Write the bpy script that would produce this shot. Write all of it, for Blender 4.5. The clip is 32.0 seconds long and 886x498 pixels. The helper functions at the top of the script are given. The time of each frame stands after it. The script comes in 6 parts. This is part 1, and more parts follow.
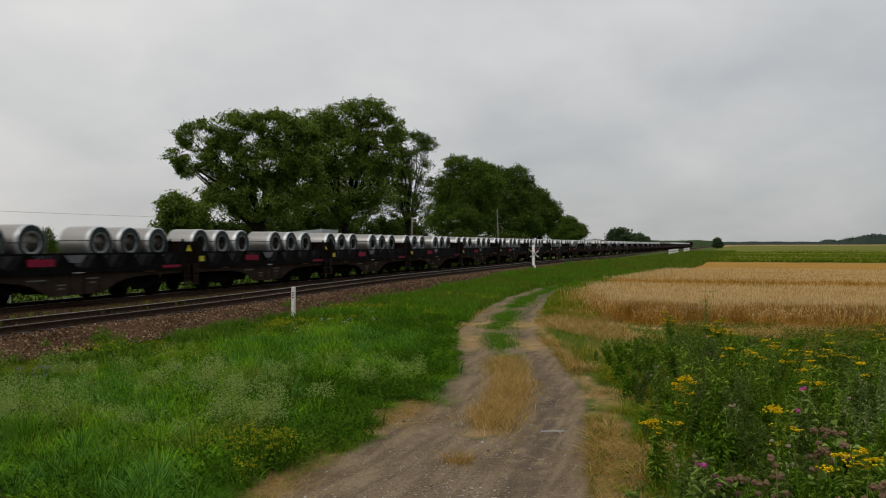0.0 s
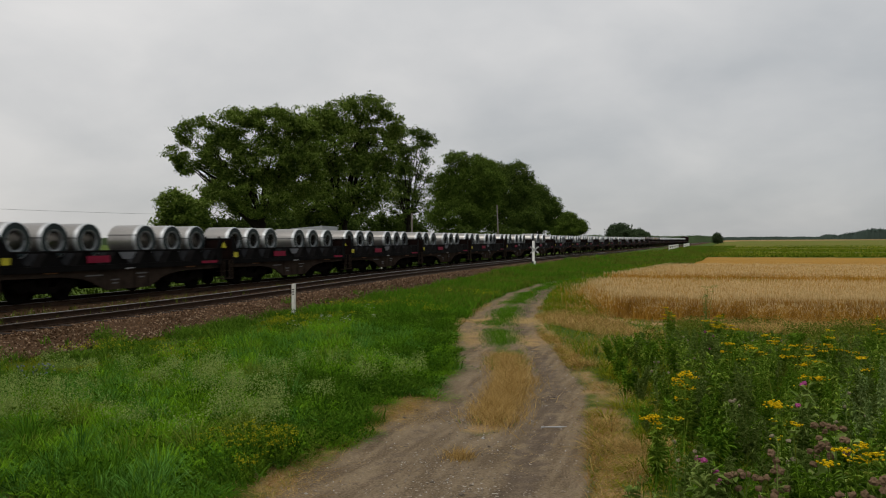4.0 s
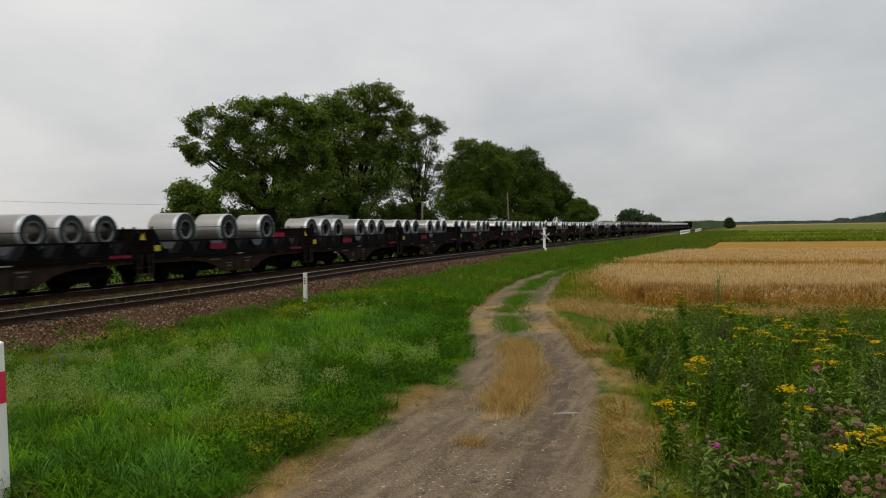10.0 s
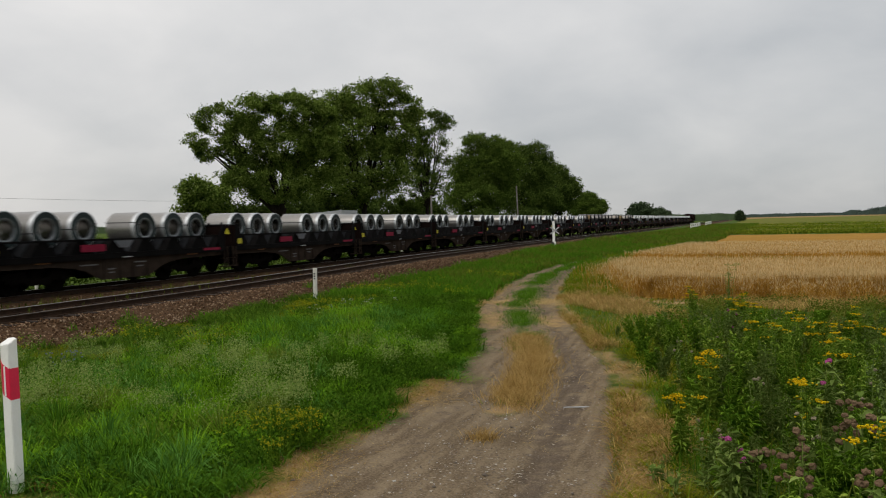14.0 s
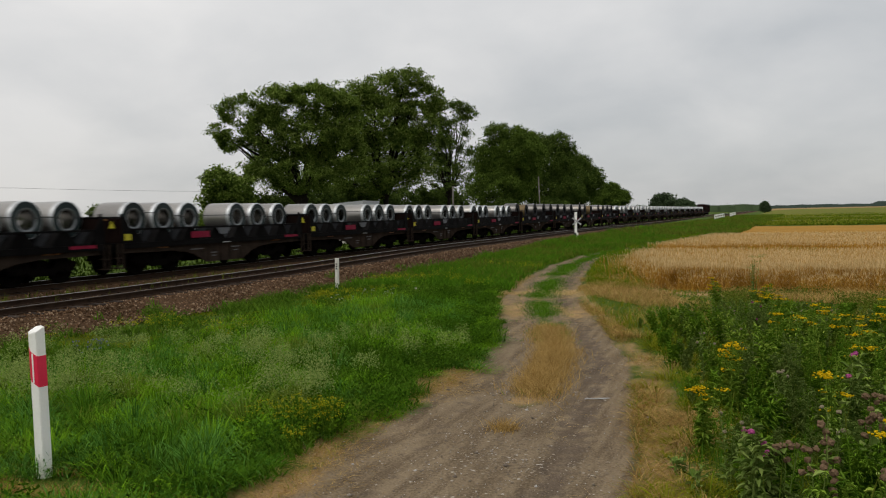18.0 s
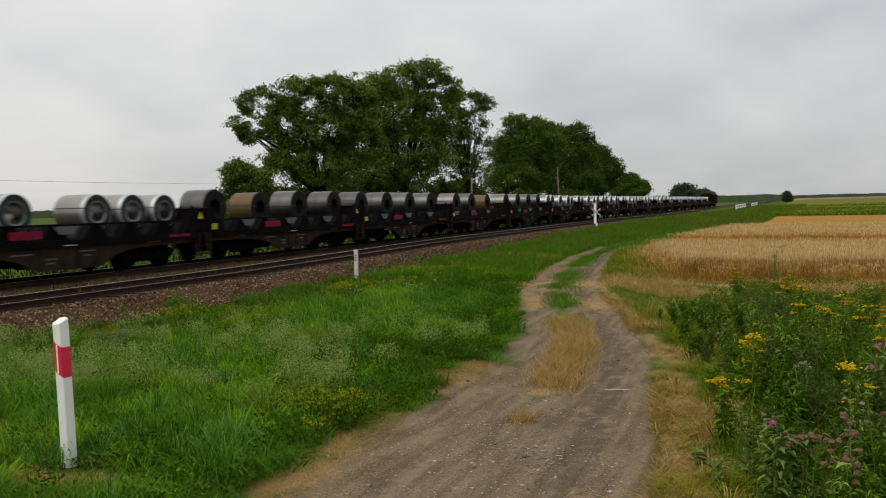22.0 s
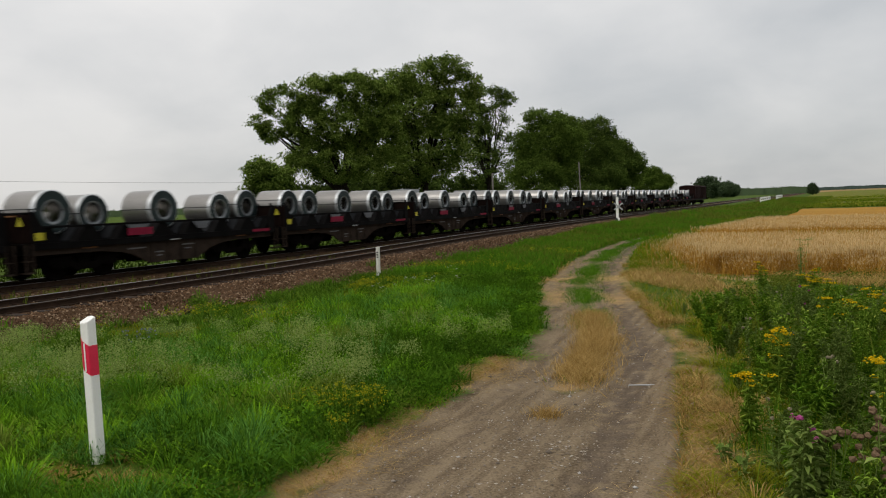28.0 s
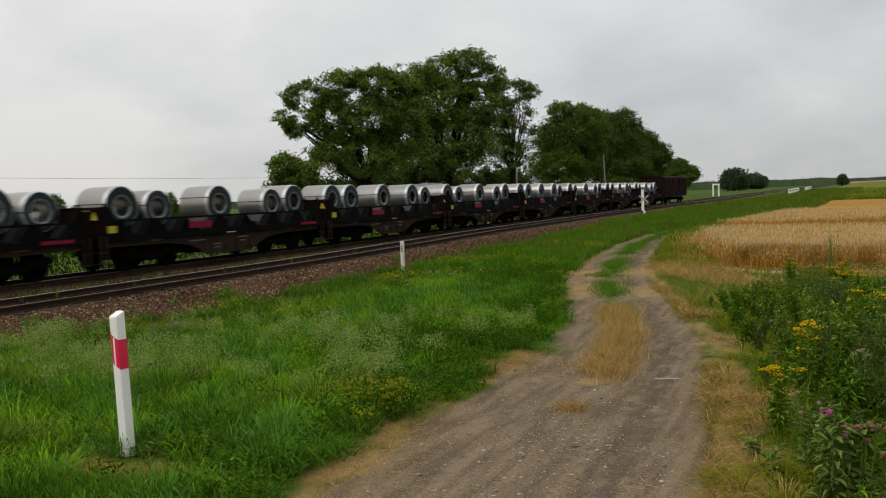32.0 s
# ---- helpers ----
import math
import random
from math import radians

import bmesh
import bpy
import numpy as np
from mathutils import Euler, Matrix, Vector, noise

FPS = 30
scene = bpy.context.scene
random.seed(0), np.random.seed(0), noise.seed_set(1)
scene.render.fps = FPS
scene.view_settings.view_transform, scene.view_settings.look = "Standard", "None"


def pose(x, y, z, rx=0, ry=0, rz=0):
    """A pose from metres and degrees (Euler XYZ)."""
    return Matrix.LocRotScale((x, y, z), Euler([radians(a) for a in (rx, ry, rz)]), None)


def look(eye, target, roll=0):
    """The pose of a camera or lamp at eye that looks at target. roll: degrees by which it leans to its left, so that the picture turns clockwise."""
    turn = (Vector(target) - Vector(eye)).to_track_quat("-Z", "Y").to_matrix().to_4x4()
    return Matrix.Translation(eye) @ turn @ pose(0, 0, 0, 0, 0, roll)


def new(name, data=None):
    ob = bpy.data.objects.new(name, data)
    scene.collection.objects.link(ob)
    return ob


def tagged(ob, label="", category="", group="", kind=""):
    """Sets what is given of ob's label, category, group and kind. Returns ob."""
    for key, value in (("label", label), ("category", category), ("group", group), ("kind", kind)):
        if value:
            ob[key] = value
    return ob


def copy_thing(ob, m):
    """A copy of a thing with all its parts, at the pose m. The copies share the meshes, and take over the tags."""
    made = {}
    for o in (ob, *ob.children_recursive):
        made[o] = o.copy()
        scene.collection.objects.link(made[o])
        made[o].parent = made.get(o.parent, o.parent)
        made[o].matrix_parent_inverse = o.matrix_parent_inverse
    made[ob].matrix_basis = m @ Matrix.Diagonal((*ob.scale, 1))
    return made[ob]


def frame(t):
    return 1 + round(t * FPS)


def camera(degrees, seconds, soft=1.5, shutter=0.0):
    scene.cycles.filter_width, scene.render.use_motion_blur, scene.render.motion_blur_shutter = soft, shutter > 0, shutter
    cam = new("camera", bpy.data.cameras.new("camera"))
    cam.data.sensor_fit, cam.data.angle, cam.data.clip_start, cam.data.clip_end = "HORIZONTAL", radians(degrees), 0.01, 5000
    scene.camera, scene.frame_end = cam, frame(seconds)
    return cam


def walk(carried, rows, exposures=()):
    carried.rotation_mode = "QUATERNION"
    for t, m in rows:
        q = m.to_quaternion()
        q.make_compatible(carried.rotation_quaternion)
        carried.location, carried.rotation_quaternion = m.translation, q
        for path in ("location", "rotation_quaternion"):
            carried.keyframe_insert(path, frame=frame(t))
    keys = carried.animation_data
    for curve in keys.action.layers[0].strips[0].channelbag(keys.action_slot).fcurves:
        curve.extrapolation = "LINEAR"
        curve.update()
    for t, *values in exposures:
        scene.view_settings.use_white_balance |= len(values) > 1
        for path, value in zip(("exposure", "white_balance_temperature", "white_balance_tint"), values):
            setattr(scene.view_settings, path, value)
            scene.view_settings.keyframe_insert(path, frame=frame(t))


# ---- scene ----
SECONDS = 32.0
EYE = (0.0, 0.0, 2.4)
cam = camera(58.4, SECONDS, soft=1.1, shutter=0.5)

# seconds, turn to the left of the railway, tilt, roll
PATH = [
    (0, 18.82, -0.33, 0.00), (0.5, 18.88, -0.35, 0.05), (1, 18.92, -0.39, -0.00), (1.5, 18.93, -0.42, -0.05),
    (2, 18.82, -0.47, -0.06), (2.5, 18.84, -0.51, -0.05), (3, 18.87, -0.55, -0.10), (3.5, 18.85, -0.58, -0.16),
    (5.5, 18.82, -0.65, -0.34), (6, 18.86, -0.69, -0.39), (6.5, 18.93, -0.74, -0.46), (7, 19.04, -0.82, -0.58),
    (7.5, 19.13, -0.93, -0.62), (8, 19.22, -1.05, -0.65), (8.5, 19.33, -1.20, -0.65), (9, 19.42, -1.30, -0.68),
    (9.5, 19.51, -1.38, -0.71), (10, 19.60, -1.48, -0.81), (10.5, 19.70, -1.54, -0.83), (11, 19.80, -1.59, -0.91),
    (11.5, 19.88, -1.65, -0.90), (12, 19.96, -1.69, -0.98), (12.5, 20.03, -1.71, -1.05), (13, 20.09, -1.74, -1.14),
    (13.5, 20.16, -1.80, -1.14), (14, 20.28, -1.86, -1.17), (14.5, 20.37, -1.89, -1.31), (16.5, 21.17, -2.23, -1.23),
    (17, 21.40, -2.31, -1.16), (17.5, 21.64, -2.41, -1.17), (18, 21.85, -2.51, -1.07), (18.5, 22.07, -2.61, -1.16),
    (19, 22.29, -2.69, -1.09), (19.5, 22.52, -2.77, -1.09), (20, 22.71, -2.84, -1.14), (20.5, 22.86, -2.90, -1.17),
    (21, 23.01, -2.96, -1.20), (21.5, 23.11, -3.04, -1.24), (22, 23.22, -3.11, -1.30), (22.5, 23.34, -3.19, -1.32),
    (23, 23.47, -3.23, -1.34), (23.5, 23.59, -3.26, -1.43), (24, 23.69, -3.28, -1.48), (24.5, 23.79, -3.29, -1.55),
    (25, 23.88, -3.30, -1.59), (25.5, 23.95, -3.30, -1.68), (27.5, 24.55, -3.34, -1.95), (28, 24.79, -3.34, -1.94),
    (28.5, 25.01, -3.35, -2.04), (29, 25.29, -3.37, -2.11), (29.5, 25.30, -3.42, -2.12), (30, 25.50, -3.46, -2.16),
    (30.5, 25.74, -3.52, -2.21), (31, 25.95, -3.58, -2.20), (31.5, 26.08, -3.62, -2.23), (32, 26.56, -3.72, -2.31),
]


def heading(turn, tilt, roll):
    return pose(*EYE, 0, 0, turn) @ pose(0, 0, 0, 90 + tilt) @ pose(0, 0, 0, 0, 0, roll)


walk(cam, [(t, heading(a, b, c)) for t, a, b, c in PATH], [(0, -0.07), (6, -0.06), (9, 0.03), (13, 0.05), (17, 0.05), (19, 0.11), (32, 0.14)])

# ---- world and light ----
world = bpy.data.worlds.new("overcast_sky")
scene.world = world
world.use_nodes = True
SUN_EL, SUN_AZ = radians(52), radians(200)


def build_sky():
    nt = world.node_tree
    N, L = nt.nodes, nt.links
    N.clear()
    out, bg = N.new("ShaderNodeOutputWorld"), N.new("ShaderNodeBackground")
    co, sep = N.new("ShaderNodeTexCoord"), N.new("ShaderNodeSeparateXYZ")
    L.new(co.outputs["Generated"], sep.inputs[0])
    sky = N.new("ShaderNodeTexSky")
    sky.sky_type, sky.sun_disc = "NISHITA", False
    sky.sun_elevation, sky.sun_rotation = SUN_EL, SUN_AZ
    # the cloud deck, seen as a flat layer overhead
    den = N.new("ShaderNodeMath"); den.operation = "ADD"; den.inputs[1].default_value = 0.42
    absz = N.new("ShaderNodeMath"); absz.operation = "ABSOLUTE"
    L.new(sep.outputs["Z"], absz.inputs[0]); L.new(absz.outputs[0], den.inputs[0])
    div = N.new("ShaderNodeVectorMath"); div.operation = "DIVIDE"
    cmb = N.new("ShaderNodeCombineXYZ")
    for k in range(3):
        L.new(den.outputs[0], cmb.inputs[k])
    L.new(co.outputs["Generated"], div.inputs[0]); L.new(cmb.outputs[0], div.inputs[1])
    big, fine = N.new("ShaderNodeTexNoise"), N.new("ShaderNodeTexNoise")
    big.inputs["Scale"].default_value, big.inputs["Detail"].default_value = 0.75, 3.0
    fine.inputs["Scale"].default_value, fine.inputs["Detail"].default_value = 2.6, 6.0
    fine.inputs["Distortion"].default_value = 0.2
    L.new(div.outputs[0], big.inputs["Vector"]); L.new(div.outputs[0], fine.inputs["Vector"])
    mixn = N.new("ShaderNodeMix"); mixn.inputs["Factor"].default_value = 0.68
    L.new(big.outputs[0], mixn.inputs["A"]); L.new(fine.outputs[0], mixn.inputs["B"])
    # thinner and bluer cloud down the line, thicker and whiter across it
    lean = N.new("ShaderNodeVectorMath"); lean.operation = "DOT_PRODUCT"; lean.inputs[1].default_value = (-0.30, -0.10, 0.12)
    L.new(co.outputs["Generated"], lean.inputs[0])
    tot = N.new("ShaderNodeMath"); tot.operation = "ADD"
    L.new(mixn.outputs[0], tot.inputs[0]); L.new(lean.outputs["Value"], tot.inputs[1])
    ramp = N.new("ShaderNodeValToRGB")
    e = ramp.color_ramp.elements
    e[0].position, e[0].color = 0.33, (0.476, 0.488, 0.498, 1)
    e[1].position, e[1].color = 0.76, (0.715, 0.702, 0.688, 1)
    L.new(tot.outputs[0], ramp.inputs[0])
    # an overcast sky is brighter towards the zenith
    up = N.new("ShaderNodeMapRange")
    up.inputs["From Min"].default_value, up.inputs["From Max"].default_value = 0.0, 1.0
    up.inputs["To Min"].default_value, up.inputs["To Max"].default_value = 0.95, 1.9
    L.new(sep.outputs["Z"], up.inputs["Value"])
    mul = N.new("ShaderNodeVectorMath"); mul.operation = "SCALE"
    L.new(ramp.outputs[0], mul.inputs[0]); L.new(up.outputs[0], mul.inputs["Scale"])
    dim = N.new("ShaderNodeVectorMath"); dim.operation = "SCALE"; dim.inputs["Scale"].default_value = 0.06
    L.new(sky.outputs[0], dim.inputs[0])
    both = N.new("ShaderNodeMix"); both.data_type = "RGBA"; both.inputs["Factor"].default_value = 0.12
    L.new(mul.outputs[0], both.inputs["A"]); L.new(dim.outputs[0], both.inputs["B"])
    L.new(both.outputs["Result"], bg.inputs["Color"])
    L.new(bg.outputs[0], out.inputs[0])


build_sky()
sun_data = bpy.data.lights.new("sun", "SUN")
sun_data.energy, sun_data.angle, sun_data.color = 0.8, radians(25), (1.0, 0.96, 0.90)
sun = new("sun", sun_data)
sun.matrix_world = look((0, 0, 60), (0 - 60 * math.cos(SUN_EL) * math.sin(SUN_AZ), 0 - 60 * math.cos(SUN_EL) * math.cos(SUN_AZ), 60 - 60 * math.sin(SUN_EL)))

# ---- materials ----


def surface(name, dark, light, rough=0.8, metal=0.0, scale=6.0, fine=60.0, bump=0.15, third=None, spread=0.5, rand=0.0, island=0.0, spec=0.5, stretch=(1, 1, 1), depth=0.02):
    """A principled surface mottled between two colours at two scales, with a stain colour where given."""
    m = bpy.data.materials.new(name)
    m.use_nodes = True
    N, L = m.node_tree.nodes, m.node_tree.links
    p = N["Principled BSDF"]
    co, mp = N.new("ShaderNodeTexCoord"), N.new("ShaderNodeMapping")
    mp.inputs["Scale"].default_value = stretch
    L.new(co.outputs["Object"], mp.inputs[0])
    a, b = N.new("ShaderNodeTexNoise"), N.new("ShaderNodeTexNoise")
    a.inputs["Scale"].default_value, a.inputs["Detail"].default_value = scale, 4
    b.inputs["Scale"].default_value, b.inputs["Detail"].default_value = fine, 3
    L.new(mp.outputs[0], a.inputs["Vector"]); L.new(mp.outputs[0], b.inputs["Vector"])
    mx = N.new("ShaderNodeMix"); mx.inputs["Factor"].default_value = 0.45
    L.new(a.outputs[0], mx.inputs["A"]); L.new(b.outputs[0], mx.inputs["B"])
    value = mx.outputs[0]
    if rand or island:
        src = N.new("ShaderNodeObjectInfo").outputs["Random"] if rand else N.new("ShaderNodeNewGeometry").outputs["Random Per Island"]
        sh = N.new("ShaderNodeMath"); sh.operation = "MULTIPLY_ADD"
        sh.inputs[1].default_value, sh.inputs[2].default_value = (rand or island), -(rand or island) / 2
        L.new(src, sh.inputs[0])
        ad = N.new("ShaderNodeMath"); ad.operation = "ADD"
        L.new(value, ad.inputs[0]); L.new(sh.outputs[0], ad.inputs[1])
        value = ad.outputs[0]
    r = N.new("ShaderNodeValToRGB")
    e = r.color_ramp.elements
    e[0].position, e[0].color = 0.5 - spread / 2, (*dark, 1)
    e[1].position, e[1].color = 0.5 + spread / 2, (*light, 1)
    if third:
        x = e.new(0.5 + spread / 2 + 0.08)
        x.color = (*third, 1)
    L.new(value, r.inputs[0]); L.new(r.outputs[0], p.inputs["Base Color"])
    p.inputs["Roughness"].default_value, p.inputs["Metallic"].default_value = rough, metal
    p.inputs["Specular IOR Level"].default_value = spec
    if bump:
        bp = N.new("ShaderNodeBump")
        bp.inputs["Strength"].default_value, bp.inputs["Distance"].default_value = bump, depth
        L.new(b.outputs[0], bp.inputs["Height"]); L.new(bp.outputs[0], p.inputs["Normal"])
    return m


M = {}
# Wagon, bogie and end-wall tones are near black: crushed shadow put into colour.
M["wagon"] = surface("wagon_paint_in_shadow", (0.0016, 0.0015, 0.0015), (0.0080, 0.0072, 0.0070), 0.65, scale=1.6, fine=22, third=(0.034, 0.027, 0.022), spread=0.40, rand=0.06, spec=0.03)
M["belly"] = surface("underframe_dust", (0.0152, 0.0117, 0.00935), (0.0494, 0.036, 0.0272), 0.9, scale=2.5, fine=25, third=(0.1235, 0.099, 0.0782), spec=0.0)
M["bogie"] = surface("bogie_grime_in_shadow", (0.00224, 0.00192, 0.00176), (0.008, 0.00672, 0.0056), 0.9, scale=5, fine=50, spec=0.0)
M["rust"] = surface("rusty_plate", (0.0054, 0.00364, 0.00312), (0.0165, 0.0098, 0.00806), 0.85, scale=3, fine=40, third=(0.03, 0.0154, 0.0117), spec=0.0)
# The shade beneath the coils is put into this lining colour.
M["cradle"] = surface("shaded_cradle_lining", (0.010, 0.0105, 0.0115), (0.028, 0.029, 0.031), 0.7, scale=5, fine=50, third=(0.05, 0.051, 0.053), spec=0.03)
# Tone of empty cradle lining with the skylight put into its colour.
M["litlining"] = surface("lit_lining", (0.075, 0.08, 0.088), (0.135, 0.14, 0.15), 0.6, scale=4, fine=40, bump=0.05, spec=0.2)
M["yellow"] = surface("yellow_sign", (0.36, 0.32, 0.02), (0.50, 0.45, 0.03), 0.6, scale=8, fine=80, bump=0.03, spec=0.2)
M["orange"] = surface("orange_edge", (0.13, 0.050, 0.012), (0.24, 0.10, 0.018), 0.7, scale=8, fine=60, bump=0.05)
M["redlabel"] = surface("red_label", (0.12, 0.005, 0.018), (0.26, 0.014, 0.042), 0.6, scale=5, fine=60, bump=0.02, spec=0.1)
M["whitemark"] = surface("white_marking", (0.25, 0.25, 0.25), (0.45, 0.45, 0.44), 0.6, scale=6, fine=40, bump=0.02)
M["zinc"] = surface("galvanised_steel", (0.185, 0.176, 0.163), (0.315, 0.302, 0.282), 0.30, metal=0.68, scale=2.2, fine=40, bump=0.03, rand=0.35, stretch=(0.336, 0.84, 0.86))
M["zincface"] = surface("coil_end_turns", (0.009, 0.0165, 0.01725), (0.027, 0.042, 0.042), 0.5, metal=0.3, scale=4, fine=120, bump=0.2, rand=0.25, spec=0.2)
M["zincring"] = surface("inner_guard_ring", (0.13, 0.143, 0.1495), (0.247, 0.26, 0.2665), 0.4, metal=0.6, scale=5, fine=60, bump=0.03, rand=0.3)
M["zincrim"] = surface("bright_rim", (0.3772, 0.3901, 0.391), (0.5576, 0.5727, 0.578), 0.4, metal=0.6, scale=5, fine=60, bump=0.03, rand=0.3)
M["steel"] = surface("hot_rolled_steel", (0.0792, 0.0756, 0.074), (0.18, 0.1692, 0.1554), 0.34, metal=0.85, scale=2.0, fine=24, bump=0.05, third=(0.216, 0.1512, 0.0888), spread=0.36, rand=0.35)
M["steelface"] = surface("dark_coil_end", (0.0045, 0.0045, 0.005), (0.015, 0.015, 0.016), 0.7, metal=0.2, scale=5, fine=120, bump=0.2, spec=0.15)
M["tan"] = surface("tan_rust_steel", (0.075, 0.04896, 0.01728), (0.15, 0.0972, 0.03456), 0.55, metal=0.4, scale=2.5, fine=50, bump=0.06)
M["strap"] = surface("strap_steel", (0.02, 0.02, 0.02), (0.05, 0.05, 0.05), 0.6, metal=0.4, scale=9, fine=60, bump=0.02)
M["bore"] = surface("coil_bore_turns", (0.17, 0.163, 0.152), (0.34, 0.325, 0.305), 0.20, metal=0.88, scale=4, fine=80, bump=0.06, rand=0.3)
M["chalk"] = surface("faded_chalk", (0.06, 0.058, 0.055), (0.15, 0.145, 0.14), 0.8, scale=14, fine=60, bump=0.02)
M["boxcar"] = surface("brown_wagon_paint", (0.010, 0.0045, 0.0042), (0.026, 0.0110, 0.0095), 0.8, scale=1.5, fine=30, third=(0.042, 0.019, 0.015), spec=0.05)
M["railtop"] = surface("polished_rail", (0.20, 0.19, 0.18), (0.34, 0.33, 0.32), 0.4, metal=0.8, scale=3, fine=50, bump=0.02)
# The same polished head, with its weaker sheen put into the colour.
M["railfaint"] = surface("faint_sheen_rail", (0.05, 0.042, 0.034), (0.11, 0.095, 0.08), 0.6, metal=0.5, scale=3, fine=50, bump=0.02)
M["railside"] = surface("rusty_rail", (0.0138, 0.00924, 0.0064), (0.0506, 0.0286, 0.017), 0.9, scale=6, fine=60, spec=0.1)
M["sleeper"] = surface("tarred_sleeper", (0.012, 0.0085, 0.0065), (0.045, 0.033, 0.025), 0.9, scale=5, fine=50, rand=0.3, spec=0.1)
M["ballast"] = surface("ballast_bed", (0.03136, 0.01666, 0.008075), (0.1176, 0.0686, 0.0357), 0.95, scale=9, fine=40, bump=0.9, depth=0.05, spec=0.05)
M["stone"] = surface("ballast_stone", (0.04045, 0.02107, 0.01009), (0.1541, 0.09099, 0.04937), 0.92, scale=6, fine=40, island=0.8, third=(0.289, 0.2107, 0.1421), spec=0.05)
M["whitepaint"] = surface("white_post_paint", (0.76, 0.75, 0.70), (0.87, 0.86, 0.82), 0.55, scale=7, fine=60, bump=0.04)
M["concrete"] = surface("limewashed_concrete", (0.48, 0.46, 0.41), (0.70, 0.68, 0.62), 0.85, scale=9, fine=70, bump=0.2)
M["redfoil"] = surface("red_reflective_foil", (0.62, 0.012, 0.050), (0.74, 0.024, 0.075), 0.4, scale=8, fine=60, bump=0.02)
M["black"] = surface("black_paint", (0.012, 0.012, 0.012), (0.03, 0.03, 0.03), 0.6, scale=8, fine=60, bump=0.03)
M["bark"] = surface("bark", (0.008, 0.0065, 0.005), (0.028, 0.022, 0.016), 0.95, scale=3, fine=25, bump=0.6, spec=0.1)
M["wood"] = surface("grey_wood_pole", (0.12, 0.10, 0.085), (0.24, 0.21, 0.18), 0.9, scale=4, fine=40, stretch=(1, 1, 0.1))
M["roof"] = surface("grey_sheet_roof", (0.26, 0.27, 0.28), (0.38, 0.39, 0.40), 0.55, scale=2, fine=20)
M["render"] = surface("pale_house_wall", (0.40, 0.37, 0.33), (0.55, 0.52, 0.47), 0.9, scale=2, fine=30)
M["wire"] = surface("wire", (0.04, 0.04, 0.04), (0.07, 0.07, 0.07), 0.6, scale=2, fine=20, bump=0)


def leafy(name, dark, light, third=None, rough=0.6, scale=0.35, through_light=0.25, island=0.9):
    m = surface(name, dark, light, rough, scale=scale, fine=4.0, bump=0, third=third, island=island, spec=0.0, spread=0.7)
    N, L = m.node_tree.nodes, m.node_tree.links
    p = N["Principled BSDF"]
    ramp = p.inputs["Base Color"].links[0].from_socket
    tr, mx = N.new("ShaderNodeBsdfTranslucent"), N.new("ShaderNodeMixShader")
    mx.inputs[0].default_value = through_light
    L.new(ramp, tr.inputs["Color"])
    L.new(p.outputs[0], mx.inputs[1]); L.new(tr.outputs[0], mx.inputs[2])
    L.new(mx.outputs[0], N["Material Output"].inputs["Surface"])
    return m


M["leaf"] = leafy("oak_leaves", (0.042, 0.074, 0.0100), (0.190, 0.265, 0.048), third=(0.270, 0.340, 0.080), through_light=0.48)
M["leaf2"] = leafy("maple_leaves", (0.034, 0.061, 0.0110), (0.125, 0.180, 0.034), third=(0.175, 0.235, 0.050), through_light=0.44)
M["leaflight"] = leafy("willow_leaves", (0.044, 0.076, 0.010), (0.140, 0.205, 0.036), through_light=0.40)
# Distance haze is mixed into both far leaf colours, bluer in the second.
M["farleaf"] = leafy("far_wood_leaves", (0.0405, 0.06345, 0.0299), (0.07425, 0.1053, 0.0506), scale=0.05)
M["hazyleaf"] = leafy("far_hazy_leaves", (0.040, 0.060, 0.050), (0.064, 0.086, 0.070), scale=0.02)
M["grass"] = leafy("verge_grass", (0.0663, 0.1549, 0.0075), (0.1895, 0.3436, 0.0176), third=(0.2843, 0.4066, 0.0322), scale=0.45, island=0.6)
M["deepgrass"] = leafy("dark_verge_grass", (0.0222, 0.0638, 0.0038), (0.0665, 0.1451, 0.0096), scale=0.6, island=0.6)
M["midgrass"] = leafy("green_verge_grass", (0.0388, 0.1062, 0.0065), (0.1086, 0.2318, 0.0146), third=(0.1707, 0.2654, 0.0245), scale=0.35, island=0.6)
M["freshgrass"] = leafy("fresh_verge_grass", (0.0852, 0.1960, 0.0064), (0.1926, 0.3731, 0.0175), third=(0.2593, 0.4112, 0.0368), scale=0.6, island=0.6)
M["oldgrass"] = leafy("dull_verge_grass", (0.062, 0.092, 0.0100), (0.150, 0.180, 0.0240), third=(0.24, 0.21, 0.06), scale=0.3, island=0.6)
M["turf"] = leafy("yellowish_turf", (0.1134, 0.132, 0.00675), (0.243, 0.25, 0.0153), third=(0.324, 0.25, 0.0495), scale=0.6, island=0.6)
M["bluegrass"] = leafy("bluish_verge_grass", (0.04342, 0.1245, 0.01505), (0.1231, 0.274, 0.04189), third=(0.1955, 0.3487, 0.07854), scale=0.8, island=0.7)
M["strawgrass"] = leafy("seeding_verge_grass", (0.08078, 0.1363, 0.01121), (0.1817, 0.2455, 0.03413), third=(0.2693, 0.2999, 0.06825), scale=0.8, island=0.7)
M["weed"] = leafy("dark_verge_weeds", (0.040, 0.090, 0.0080), (0.115, 0.205, 0.0190), scale=0.9)
# Leaf colour darkened to hold the shade under the tree crowns.
M["undergrowth"] = leafy("shaded_shrub_leaves", (0.026, 0.045, 0.0085), (0.085, 0.125, 0.025), third=(0.13, 0.175, 0.038))
